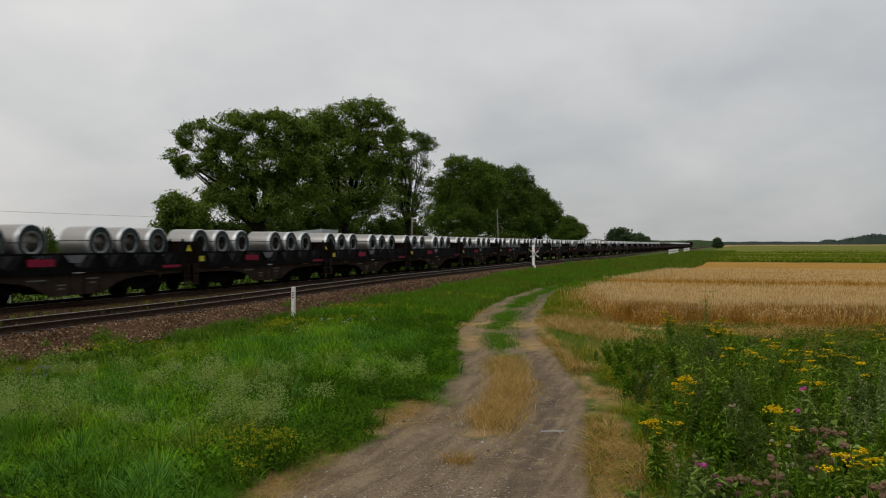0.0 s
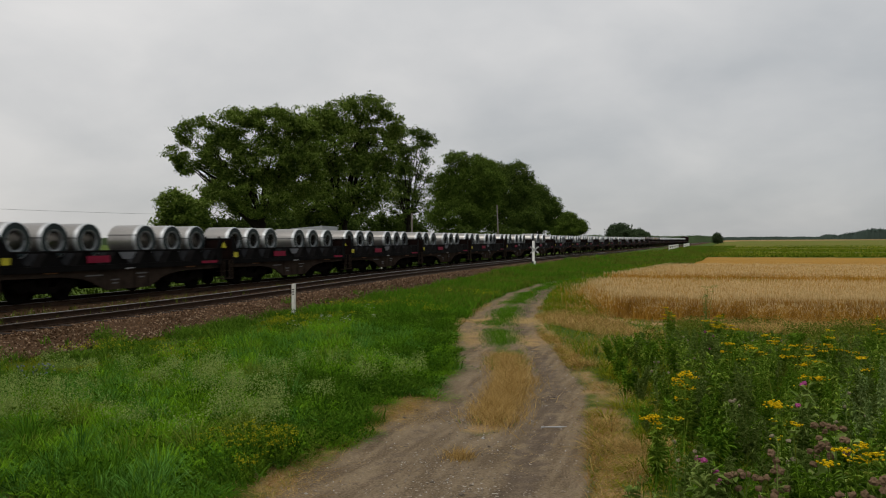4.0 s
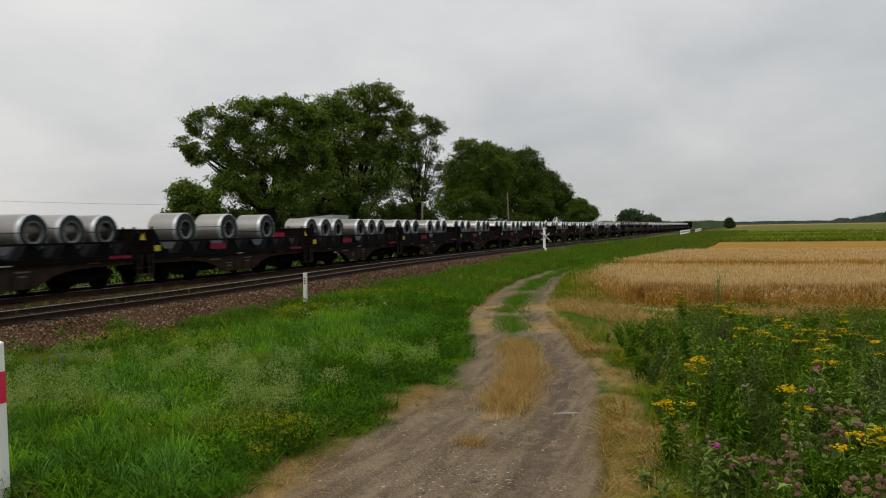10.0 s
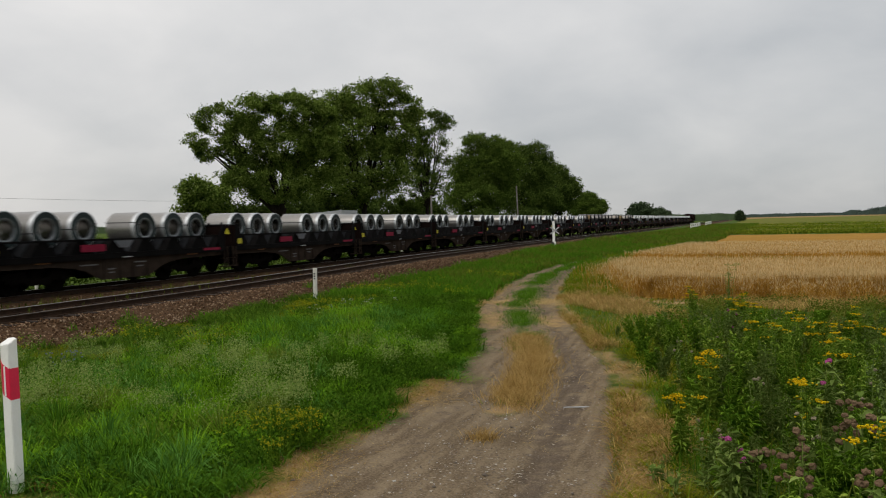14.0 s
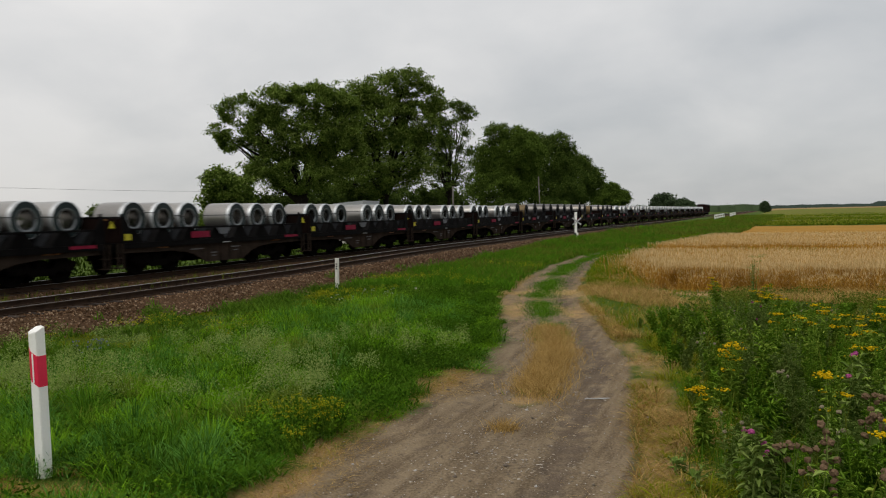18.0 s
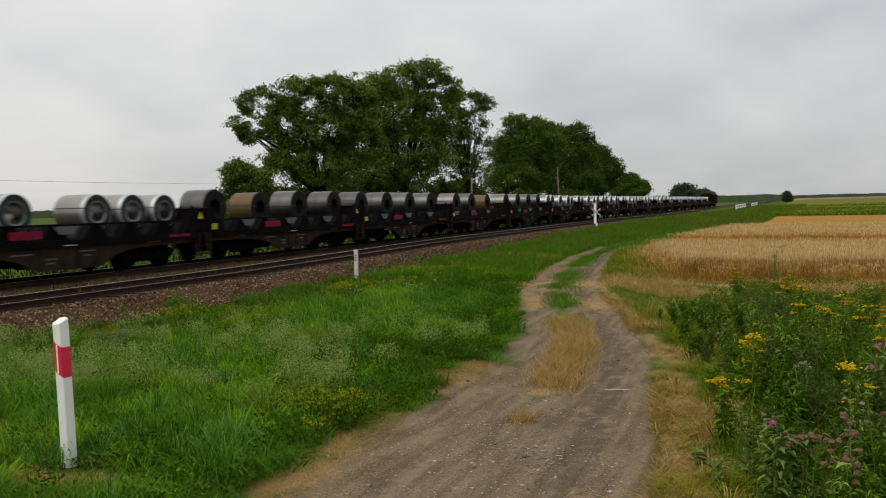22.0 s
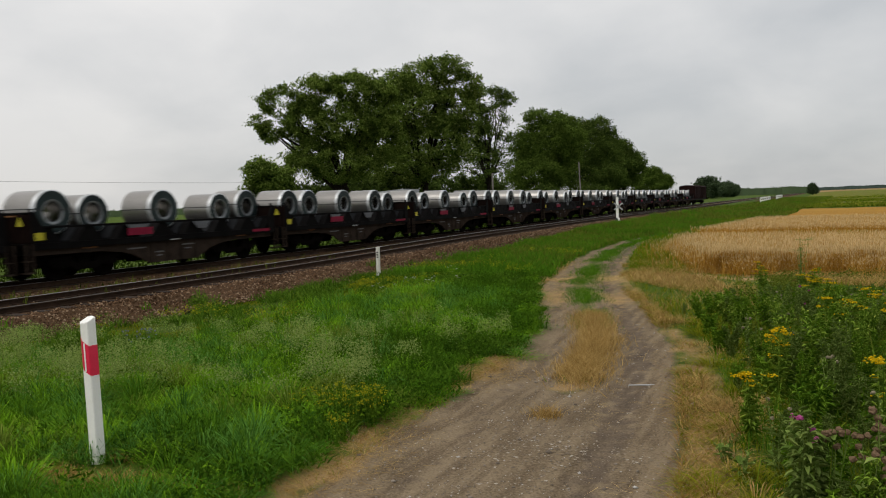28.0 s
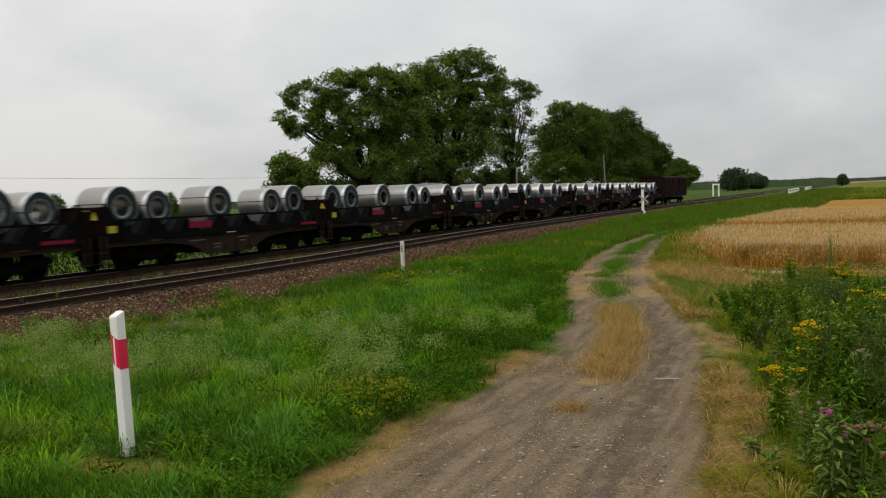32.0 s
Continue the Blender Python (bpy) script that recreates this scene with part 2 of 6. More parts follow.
M["rank"] = leafy("dark_rank_weeds", (0.06912, 0.15, 0.011), (0.2048, 0.3438, 0.0297), scale=0.9)
# Grass colour dimmed to imitate the dark strip seen below the passing wagons.
M["meadow"] = leafy("dimmed_meadow_grass", (0.008813, 0.01915, 0.001728), (0.02488, 0.04133, 0.004032), scale=0.2, island=0.5)
M["seed"] = leafy("pale_weed_clusters", (0.185, 0.255, 0.060), (0.285, 0.360, 0.105), third=(0.37, 0.44, 0.165), scale=1.0, island=0.7, through_light=0.35)
M["dry"] = leafy("dry_grass", (0.27, 0.165, 0.048), (0.53, 0.365, 0.135), scale=1.0)
M["wheat"] = leafy("ripe_wheat", (0.30, 0.155, 0.022), (0.53, 0.305, 0.062), scale=0.8)
M["ear"] = leafy("wheat_ears", (0.45, 0.315, 0.130), (0.69, 0.52, 0.265), scale=0.6)
M["herb"] = leafy("herb_leaves", (0.08192, 0.16, 0.0154), (0.2752, 0.4, 0.0495), third=(0.4096, 0.475, 0.088), scale=1.2)
M["herbpale"] = leafy("pale_herb_leaves", (0.1024, 0.165, 0.02992), (0.256, 0.335, 0.08415), scale=1.2)
M["crop"] = leafy("field_crop_leaves", (0.06525, 0.1098, 0.007), (0.1885, 0.2257, 0.0182), third=(0.3045, 0.2684, 0.042), scale=0.06)
M["smallyellow"] = leafy("small_yellow_flowers", (0.24, 0.26, 0.010), (0.42, 0.40, 0.018), scale=2)
M["straw"] = leafy("straw_mass", (0.26, 0.145, 0.030), (0.50, 0.32, 0.100), scale=1.5, island=0.0)
M["rusty"] = leafy("brown_dried_grass", (0.17, 0.085, 0.020), (0.33, 0.185, 0.055), scale=1.0)
M["strawpale"] = leafy("loose_pale_straw", (0.40, 0.27, 0.095), (0.66, 0.48, 0.22), scale=1.0)
M["flake"] = surface("dry_mud_flake", (0.14, 0.107, 0.074), (0.28, 0.230, 0.172), 0.95, scale=9, fine=60, island=0.8, third=(0.38, 0.34, 0.28), spec=0.05)
M["pebble"] = surface("road_pebble", (0.13, 0.105, 0.080), (0.26, 0.22, 0.175), 0.9, scale=9, fine=60, island=0.8, third=(0.42, 0.40, 0.37), spec=0.2)
M["mugwort"] = leafy("silvery_herb", (0.1472, 0.225, 0.0605), (0.3008, 0.3875, 0.1265), scale=1.2)
M["tansy"] = leafy("tansy_yellow", (0.60, 0.40, 0.006), (0.82, 0.60, 0.020), scale=2)
M["thistle"] = leafy("thistle_purple", (0.22, 0.035, 0.12), (0.38, 0.08, 0.22), scale=2)
M["bur"] = leafy("bur_heads", (0.075, 0.048, 0.026), (0.19, 0.125, 0.075), scale=2)
M["down"] = leafy("thistle_down", (0.15, 0.125, 0.075), (0.25, 0.215, 0.135), scale=2)
M["white"] = leafy("white_umbels", (0.46, 0.46, 0.40), (0.64, 0.63, 0.56), scale=2)
M["blue"] = leafy("blue_flowers", (0.09, 0.10, 0.16), (0.16, 0.17, 0.26), scale=2)

# ---- mesh helpers ----


def box(bm, x0, x1, y0, y1, z0, z1, bevel=0.0):
    g = bmesh.ops.create_cube(bm, size=1.0, matrix=Matrix.Translation(((x0 + x1) / 2, (y0 + y1) / 2, (z0 + z1) / 2)) @ Matrix.Diagonal((x1 - x0, y1 - y0, z1 - z0, 1)))
    if bevel:
        edges = {e for v in g["verts"] for e in v.link_edges}
        bmesh.ops.bevel(bm, geom=list(edges), offset=bevel, segments=1, affect="EDGES")


def tube(bm, a, b, ra, rb=None, seg=10, caps=True):
    a, b = Vector(a), Vector(b)
    d = b - a
    turn = d.to_track_quat("Z", "Y").to_matrix().to_4x4()
    bmesh.ops.create_cone(bm, cap_ends=caps, segments=seg, radius1=ra, radius2=ra if rb is None else rb, depth=d.length, matrix=Matrix.Translation((a + b) / 2) @ turn)


def prism(bm, profile, axis, lo, hi):
    """Extrude a closed profile along x ('x': profile is y, z) y ('y': profile is x, z) or z ('z': profile is x, y)."""
    rings = []
    for s in (lo, hi):
        rings.append([bm.verts.new((s, a, b) if axis == "x" else (a, s, b) if axis == "y" else (a, b, s)) for a, b in profile])
    n = len(profile)
    for i in range(n):
        bm.faces.new((rings[0][i], rings[0][(i + 1) % n], rings[1][(i + 1) % n], rings[1][i]))
    bm.faces.new(rings[0][::-1]); bm.faces.new(rings[1])
    bmesh.ops.recalc_face_normals(bm, faces=bm.faces)


def lathe(bm, ring, seg=28, axis="x"):
    """Turn an open or closed list of (along, radius) about the axis."""
    rows = []
    for k in range(seg):
        c, s = math.cos(2 * math.pi * k / seg), math.sin(2 * math.pi * k / seg)
        rows.append([bm.verts.new((a, r * c, r * s) if axis == "x" else (r * c, r * s, a)) for a, r in ring])
    n = len(ring)
    for k in range(seg):
        p, q = rows[k], rows[(k + 1) % seg]
        for i in range(n - 1):
            f = bm.faces.new((p[i], p[i + 1], q[i + 1], q[i]))
            f.smooth = True
    bmesh.ops.recalc_face_normals(bm, faces=bm.faces)


def mesh_of(name, bm, material):
    me = bpy.data.meshes.new(name)
    bm.to_mesh(me)
    bm.free()
    me.materials.append(material)
    return me


def part(name, bm, material, parent, label=""):
    ob = new(name, mesh_of(name, bm, material))
    ob.parent = parent
    return tagged(ob, label)


def thing(name, at, label, category, group=""):
    ob = new(name)
    ob.empty_display_size = 0.2
    ob.matrix_basis = at
    return tagged(ob, label, category, group)


def sheet(name, verts, faces, material, smooth=False):
    me = bpy.data.meshes.new(name)
    me.from_pydata(verts, [], faces)
    me.materials.append(material)
    if smooth:
        me.polygons.foreach_set("use_smooth", [True] * len(me.polygons))
    return new(name, me)


def quick(name, co, loops, sizes, material):
    """A large mesh from numpy arrays: points, the corners of all faces in turn, and the number of corners of each face."""
    me = bpy.data.meshes.new(name)
    me.vertices.add(len(co)); me.vertices.foreach_set("co", np.asarray(co, dtype=np.float32).ravel())
    me.loops.add(len(loops)); me.loops.foreach_set("vertex_index", np.asarray(loops, dtype=np.int32))
    me.polygons.add(len(sizes))
    starts = np.concatenate([[0], np.cumsum(sizes)[:-1]]).astype(np.int32)
    me.polygons.foreach_set("loop_start", starts)
    me.update(calc_edges=True)
    me.materials.append(material)
    return new(name, me)


rng = np.random.default_rng(7)
RAIL_Z = 0.45
NEAR_X, FAR_X = -16.62, -21.40


def wave(x, y):
    return 0.03 * np.sin(x * 0.9 + 1.3) * np.sin(y * 0.7) + 0.02 * np.sin(x * 2.3 + y * 1.7)


def road_mid(y):
    """The middle of the farm track at the distance y along the railway."""
    return np.interp(y, [-20, 3, 7, 10.5, 13, 16, 22, 29, 36, 43, 48, 60, 120, 400], [-1.5, -2.1, -2.5, -2.85, -3.2, -4.1, -5.9, -7.1, -8.0, -8.3, -7.9, -6.6, -5.6, -5.0])


def hump(x, y):
    """The near track lies a little higher along the middle of the view."""
    return 0.17 * smooth(19, 42, y) * smooth(130, 80, y) * smooth(-19.2, -18.2, x)


def bend(y):
    """The line bears a little to the right in the distance."""
    return 0.0225 * np.where(np.asarray(y) < 110, np.clip(np.asarray(y) - 50.0, 0, 60) ** 2 / 120, np.asarray(y) - 80.0)


def smooth(a, b, x):
    k = np.clip((x - a) / (b - a), 0, 1)
    return k * k * (3 - 2 * k)


def ground_z(x, y):
    x, y = np.asarray(x, float), np.asarray(y, float)
    # farther off the verge rises to the level of the ballast
    bank = 0.40 * smooth(-10.5, -13.0, x) * smooth(-14.6, -13.9, x) * smooth(30, 56, y)
    bank = bank - 0.25 * smooth(-13.6, -14.4, x) * smooth(-24.2, -23.4, x)
    d = x - road_mid(y)
    ruts = -0.05 * (np.exp(-((d - 0.75) / 0.28) ** 2) + np.exp(-((d + 0.75) / 0.28) ** 2)) * smooth(70, 40, y)
    far = smooth(120, 900, np.hypot(x, y)) * (0.9 + 0.6 * np.sin(x * 0.004 + 1.0) + np.where(x > 0, x * 0.004, 0.0)) * smooth(-12, 30, x)
    return bank + ruts + far + wave(x, y) * smooth(4, 8, np.hypot(x, y))


# ---- ground ----


def graded(lo, hi, step, a, b, grow):
    out = list(np.arange(a, b + step / 2, step))
    s = step
    while out[-1] < hi:
        s *= grow
        out.append(out[-1] + s)
    s = step
    while out[0] > lo:
        s *= grow
        out.insert(0, out[0] - s)
    return np.array(out)


def ground_mat():
    """Soil, road, dry straw and the fields, told apart by painted masks on the sheet."""
    m = bpy.data.materials.new("earth_and_fields")
    m.use_nodes = True
    N, L = m.node_tree.nodes, m.node_tree.links
    p = N["Principled BSDF"]
    co = N.new("ShaderNodeTexCoord")

    def noise_of(scale, detail=4):
        n = N.new("ShaderNodeTexNoise")
        n.inputs["Scale"].default_value, n.inputs["Detail"].default_value = scale, detail
        L.new(co.outputs["Object"], n.inputs["Vector"])
        return n.outputs[0]

    def ramp(src, lo, hi, a, b):
        r = N.new("ShaderNodeValToRGB")
        e = r.color_ramp.elements
        e[0].position, e[0].color, e[1].position, e[1].color = lo, (*a, 1), hi, (*b, 1)
        L.new(src, r.inputs[0])
        return r.outputs[0]

    def mixed(fac, a, b):
        x = N.new("ShaderNodeMix"); x.data_type = "RGBA"
        L.new(fac, x.inputs["Factor"]); L.new(a, x.inputs["A"]); L.new(b, x.inputs["B"])
        return x.outputs["Result"]

    def mask(name, soft=0.25, scale=3.0):
        at = N.new("ShaderNodeAttribute"); at.attribute_name = name
        k = N.new("ShaderNodeMath"); k.operation = "MULTIPLY_ADD"; k.inputs[1].default_value = soft * 2; k.inputs[2].default_value = -soft
        L.new(noise_of(scale, 5), k.inputs[0])
        s = N.new("ShaderNodeMath"); s.operation = "ADD"
        L.new(at.outputs["Fac"], s.inputs[0]); L.new(k.outputs[0], s.inputs[1])
        r = N.new("ShaderNodeMapRange"); r.inputs["From Min"].default_value, r.inputs["From Max"].default_value = 0.38, 0.62
        L.new(s.outputs[0], r.inputs["Value"])
        return r.outputs[0]

    n1, n2, n3 = noise_of(0.8), noise_of(9), noise_of(42, 6)
    soil = mixed(n2, ramp(n1, 0.35, 0.65, (0.026, 0.052, 0.005), (0.062, 0.110, 0.009)), ramp(n3, 0.3, 0.7, (0.034, 0.052, 0.007), (0.090, 0.130, 0.015)))
    mp = N.new("ShaderNodeMapping"); mp.inputs["Scale"].default_value = (6.0, 0.9, 1.0); mp.inputs["Rotation"].default_value = (0, 0, radians(-8))
    L.new(co.outputs["Object"], mp.inputs[0])
    tread = N.new("ShaderNodeTexNoise"); tread.inputs["Scale"].default_value, tread.inputs["Detail"].default_value = 1.0, 5
    L.new(mp.outputs[0], tread.inputs["Vector"])
    road = mixed(n2, ramp(tread.outputs[0], 0.38, 0.62, (0.098, 0.070, 0.042), (0.250, 0.190, 0.120)), ramp(n3, 0.35, 0.68, (0.088, 0.062, 0.037), (0.280, 0.214, 0.138)))
    rutc = mixed(n2, ramp(tread.outputs[0], 0.36, 0.64, (0.090, 0.066, 0.045), (0.160, 0.120, 0.083)), ramp(n3, 0.35, 0.7, (0.056, 0.041, 0.029), (0.180, 0.140, 0.100)))
    straw = mixed(n2, ramp(n1, 0.35, 0.65, (0.22, 0.135, 0.055), (0.36, 0.235, 0.105)), ramp(n3, 0.3, 0.7, (0.16, 0.105, 0.045), (0.44, 0.31, 0.16)))
    grain = mixed(n2, ramp(noise_of(0.12), 0.3, 0.7, (0.27, 0.140, 0.022), (0.37, 0.205, 0.040)), ramp(n3, 0.3, 0.7, (0.22, 0.115, 0.018), (0.40, 0.225, 0.050)))
    crop = mixed(noise_of(0.35), ramp(noise_of(0.05), 0.35, 0.65, (0.075, 0.100, 0.009), (0.150, 0.150, 0.020)), ramp(n2, 0.3, 0.7, (0.070, 0.090, 0.009), (0.180, 0.165, 0.032)))
    pale = ramp(noise_of(0.06), 0.35, 0.65, (0.20, 0.14, 0.055), (0.31, 0.21, 0.090))
    c = mixed(mask("grain", 0.06, 0.6), soil, grain)
    c = mixed(mask("crop", 0.08, 0.15), c, crop)
    c = mixed(mask("pale", 0.2, 0.02), c, pale)
    c = mixed(mask("road", 0.3, 2.2), c, road)
    c = mixed(mask("rut", 0.5, 4.5), c, rutc)
    c = mixed(mask("straw", 0.45, 1.6), c, straw)
    L.new(c, p.inputs["Base Color"])
    p.inputs["Roughness"].default_value = 0.95
    p.inputs["Specular IOR Level"].default_value = 0.06
    bp = N.new("ShaderNodeBump"); bp.inputs["Strength"].default_value, bp.inputs["Distance"].default_value = 1.0, 0.05
    hm = N.new("ShaderNodeMix"); hm.inputs["Factor"].default_value = 0.5
    L.new(noise_of(14, 6), hm.inputs["A"]); L.new(n3, hm.inputs["B"])
    L.new(hm.outputs[0], bp.inputs["Height"]); L.new(bp.outputs[0], p.inputs["Normal"])
    return m


def wheat_edge(y):
    """The left border of the wheat field."""
    return np.interp(y, [24, 24.8, 27, 30, 34, 40, 46, 50, 62, 75, 100], [-2.6, -2.8, -3.4, -4.2, -5.0, -5.8, -6.0, -5.6, -4.2, -2.9, -1.8])


def build_ground():
    xs = graded(-2600, 2600, 0.22, -14.0, 6.0, 1.09)
    ys = graded(-700, 3800, 0.22, 3.0, 34.0, 1.07)
    X, Y = np.meshgrid(xs, ys)
    Z = ground_z(X, Y)
    nx, ny = len(xs), len(ys)
    idx = np.arange(nx * ny).reshape(ny, nx)
    quads = np.stack([idx[:-1, :-1], idx[:-1, 1:], idx[1:, 1:], idx[1:, :-1]], -1).reshape(-1, 4)
    ob = quick("ground", np.stack([X, Y, Z], -1).reshape(-1, 3), quads.ravel(), np.full(len(quads), 4), ground_mat())
    ob.data.polygons.foreach_set("use_smooth", [True] * len(quads))
    d = X - road_mid(Y)
    wide = np.interp(Y, [0, 7, 11, 14, 17, 24, 34, 46, 70], [1.6, 1.48, 1.28, 1.20, 1.20, 1.10, 0.95, 0.8, 0.5])
    road = smooth(0.35, -0.35, np.abs(d) - wide) * smooth(60, 46, Y)
    rut = smooth(0.42, 0.05, np.abs(np.abs(d) - np.interp(Y, [0, 12, 20, 40], [0.78, 0.72, 0.66, 0.6]))) * road * smooth(64, 40, Y) * np.where(d > 0, 0.66, 0.42)
    mid = smooth(0.42 + 0.2 * smooth(17, 21, Y), 0.12, np.abs(d + 0.02)) * smooth(8.6, 9.8, Y)
    strawpatch = (np.exp(-((Y - 19.0) / 2.4) ** 2) + np.exp(-((Y - 23.2) / 1.0) ** 2)) * (0.35 + 0.65 * smooth(0.2, 0.5, np.abs(d))) * smooth(1.9, 0.9, np.abs(d + 0.1)) * 0.58
    edge = smooth(0.55, 0.0, np.abs(np.abs(d) - wide - 0.18)) * 0.58 * smooth(34, 20, Y)
    edge = np.maximum(edge, np.where(d < 0, smooth(0.95, 0.2, np.abs(-d - wide - 0.25)) * 0.60 * (np.exp(-((Y - 6.0) / 1.3) ** 2) + np.exp(-((Y - 10.2) / 1.1) ** 2)), 0))
    edge = np.maximum(edge, np.where(d > 0, smooth(0.5, 0.1, np.abs(d - wide - 0.35)) * 0.52 * smooth(15, 13, Y), 0))
    apron = np.exp(-((Y - 23.8) / 1.3) ** 2) * smooth(-5.2, -3.8, X) * smooth(0.6, -1.0, X) * 0.62
    straw = np.clip(np.maximum.reduce([mid * 0.66 * smooth(16.5, 15, Y), strawpatch, edge, apron]), 0, 1)
    road = np.clip(road - mid * 0.6, 0, 1)
    grain = ((X > wheat_edge(Y)) & (Y > 24.6) & (Y < 117)).astype(float)
    weedy = ((Y > 36.5) & (Y < 48.0)).astype(float)
    grain = grain * (1 - 0.2 * weedy)
    crop = smooth(117, 119, Y) * smooth(-5.5, -3.5, X - 0.02 * (Y - 117)) * smooth(660, 630, Y)
    pale = smooth(640, 670, Y) * smooth(-4, 4, X) * smooth(1700, 1500, Y)
    for name, v in (("road", road), ("rut", rut), ("straw", straw), ("grain", grain), ("crop", crop), ("pale", pale)):
        a = ob.data.attributes.new(name, "FLOAT", "POINT")
        a.data.foreach_set("value", v.ravel().astype(np.float32))
    tagged(ob, "flat country ground with grass, fields and a farm track", "ground", kind="structure")


build_ground()

# ---- railway ----
Y0, Y1 = -60.0, 1500.0


def build_bed():
    prof = [(-13.35, 0.02), (-14.95, 0.27), (-18.1, 0.29), (-18.5, 0.24), (-19.2, 0.22), (-19.9, 0.29), (-22.9, 0.29), (-24.4, 0.02), (-24.4, -0.3), (-13.35, -0.3)]
    bm = bmesh.new()
    ys = list(np.concatenate([np.arange(Y0, 90, 1.5), np.linspace(92, Y1, 40)]))
    rows = [[bm.verts.new((x + float(bend(y)) + 0.10 * math.sin(y * 1.7 + x) * (0.25 < z < 0.275 or z < 0.1), y, z + float(hump(x, y)) * (z > 0.1) + 0.012 * math.sin(y * 3.1 + x * 2))) for x, z in prof] for y in ys]
    for a, b in zip(rows, rows[1:]):
        for i in range(len(prof) - 1):
            bm.faces.new((a[i], a[i + 1], b[i + 1], b[i]))
    bmesh.ops.recalc_face_normals(bm, faces=bm.faces)
    ob = new("ballast_bed", mesh_of("ballast_bed", bm, M["ballast"]))
    tagged(ob, "brown crushed stone ballast under two tracks", "ballast", kind="structure")
    # loose stones on the near shoulder and between the sleepers
    n = 44000
    y = 5 + 95 * rng.random(n) ** 1.5
    x = np.where(rng.random(n) < 0.62, rng.uniform(-15.6, -13.15, n), rng.uniform(-19.9, -15.0, n))
    z = np.interp(-x, [13.1, 13.35, 14.95, 18.1, 18.5, 19.2, 19.9], [0.02, 0.03, 0.275, 0.295, 0.245, 0.225, 0.295])
    z = z + hump(x, y) * np.interp(-x, [13.3, 14.0], [0, 1])
    r = rng.uniform(0.016, 0.038, n)
    octa = np.array([(1, 0, 0), (0, 1, 0), (-1, 0, 0), (0, -1, 0), (0, 0, 0.8), (0, 0, -0.8)])
    tri = np.array([(0, 1, 4), (1, 2, 4), (2, 3, 4), (3, 0, 4), (1, 0, 5), (2, 1, 5), (3, 2, 5), (0, 3, 5)])
    a = rng.uniform(0, 6.28, n)
    rot = np.stack([np.stack([np.cos(a), -np.sin(a), rng.uniform(-.4, .4, n)], -1), np.stack([np.sin(a), np.cos(a), rng.uniform(-.4, .4, n)], -1), np.stack([rng.uniform(-.4, .4, n), rng.uniform(-.4, .4, n), np.ones(n)], -1)], 1)
    co = np.einsum("nij,kj->nki", rot, octa) * (r[:, None, None] * rng.uniform(0.6, 1.4, (n, 1, 3))) + np.stack([x + bend(y), y, z], -1)[:, None]
    loops = (np.arange(n)[:, None, None] * 6 + tri).ravel()
    st = quick("ballast_stones", co.reshape(-1, 3), loops, np.full(n * 8, 3), M["stone"])
    tagged(st, "loose brown and grey ballast stones", "ballast", kind="stuff")


build_bed()


def sweep(bm, cx, profile):
    """Draw a rail's profile along the line of the track."""
    ys = [Y0, 0.0] + [19 + 3 * k for k in range(38)] + [Y1]
    rows = [[bm.verts.new((x + float(bend(y)), y, z + float(hump(cx, y)))) for x, z in profile] for y in ys]
    n = len(profile)
    for a, b in zip(rows, rows[1:]):
        for i in range(n):
            bm.faces.new((a[i], a[(i + 1) % n], b[(i + 1) % n], b[i]))
    bm.faces.new(rows[0][::-1]); bm.faces.new(rows[-1])
    bmesh.ops.recalc_face_normals(bm, faces=bm.faces)


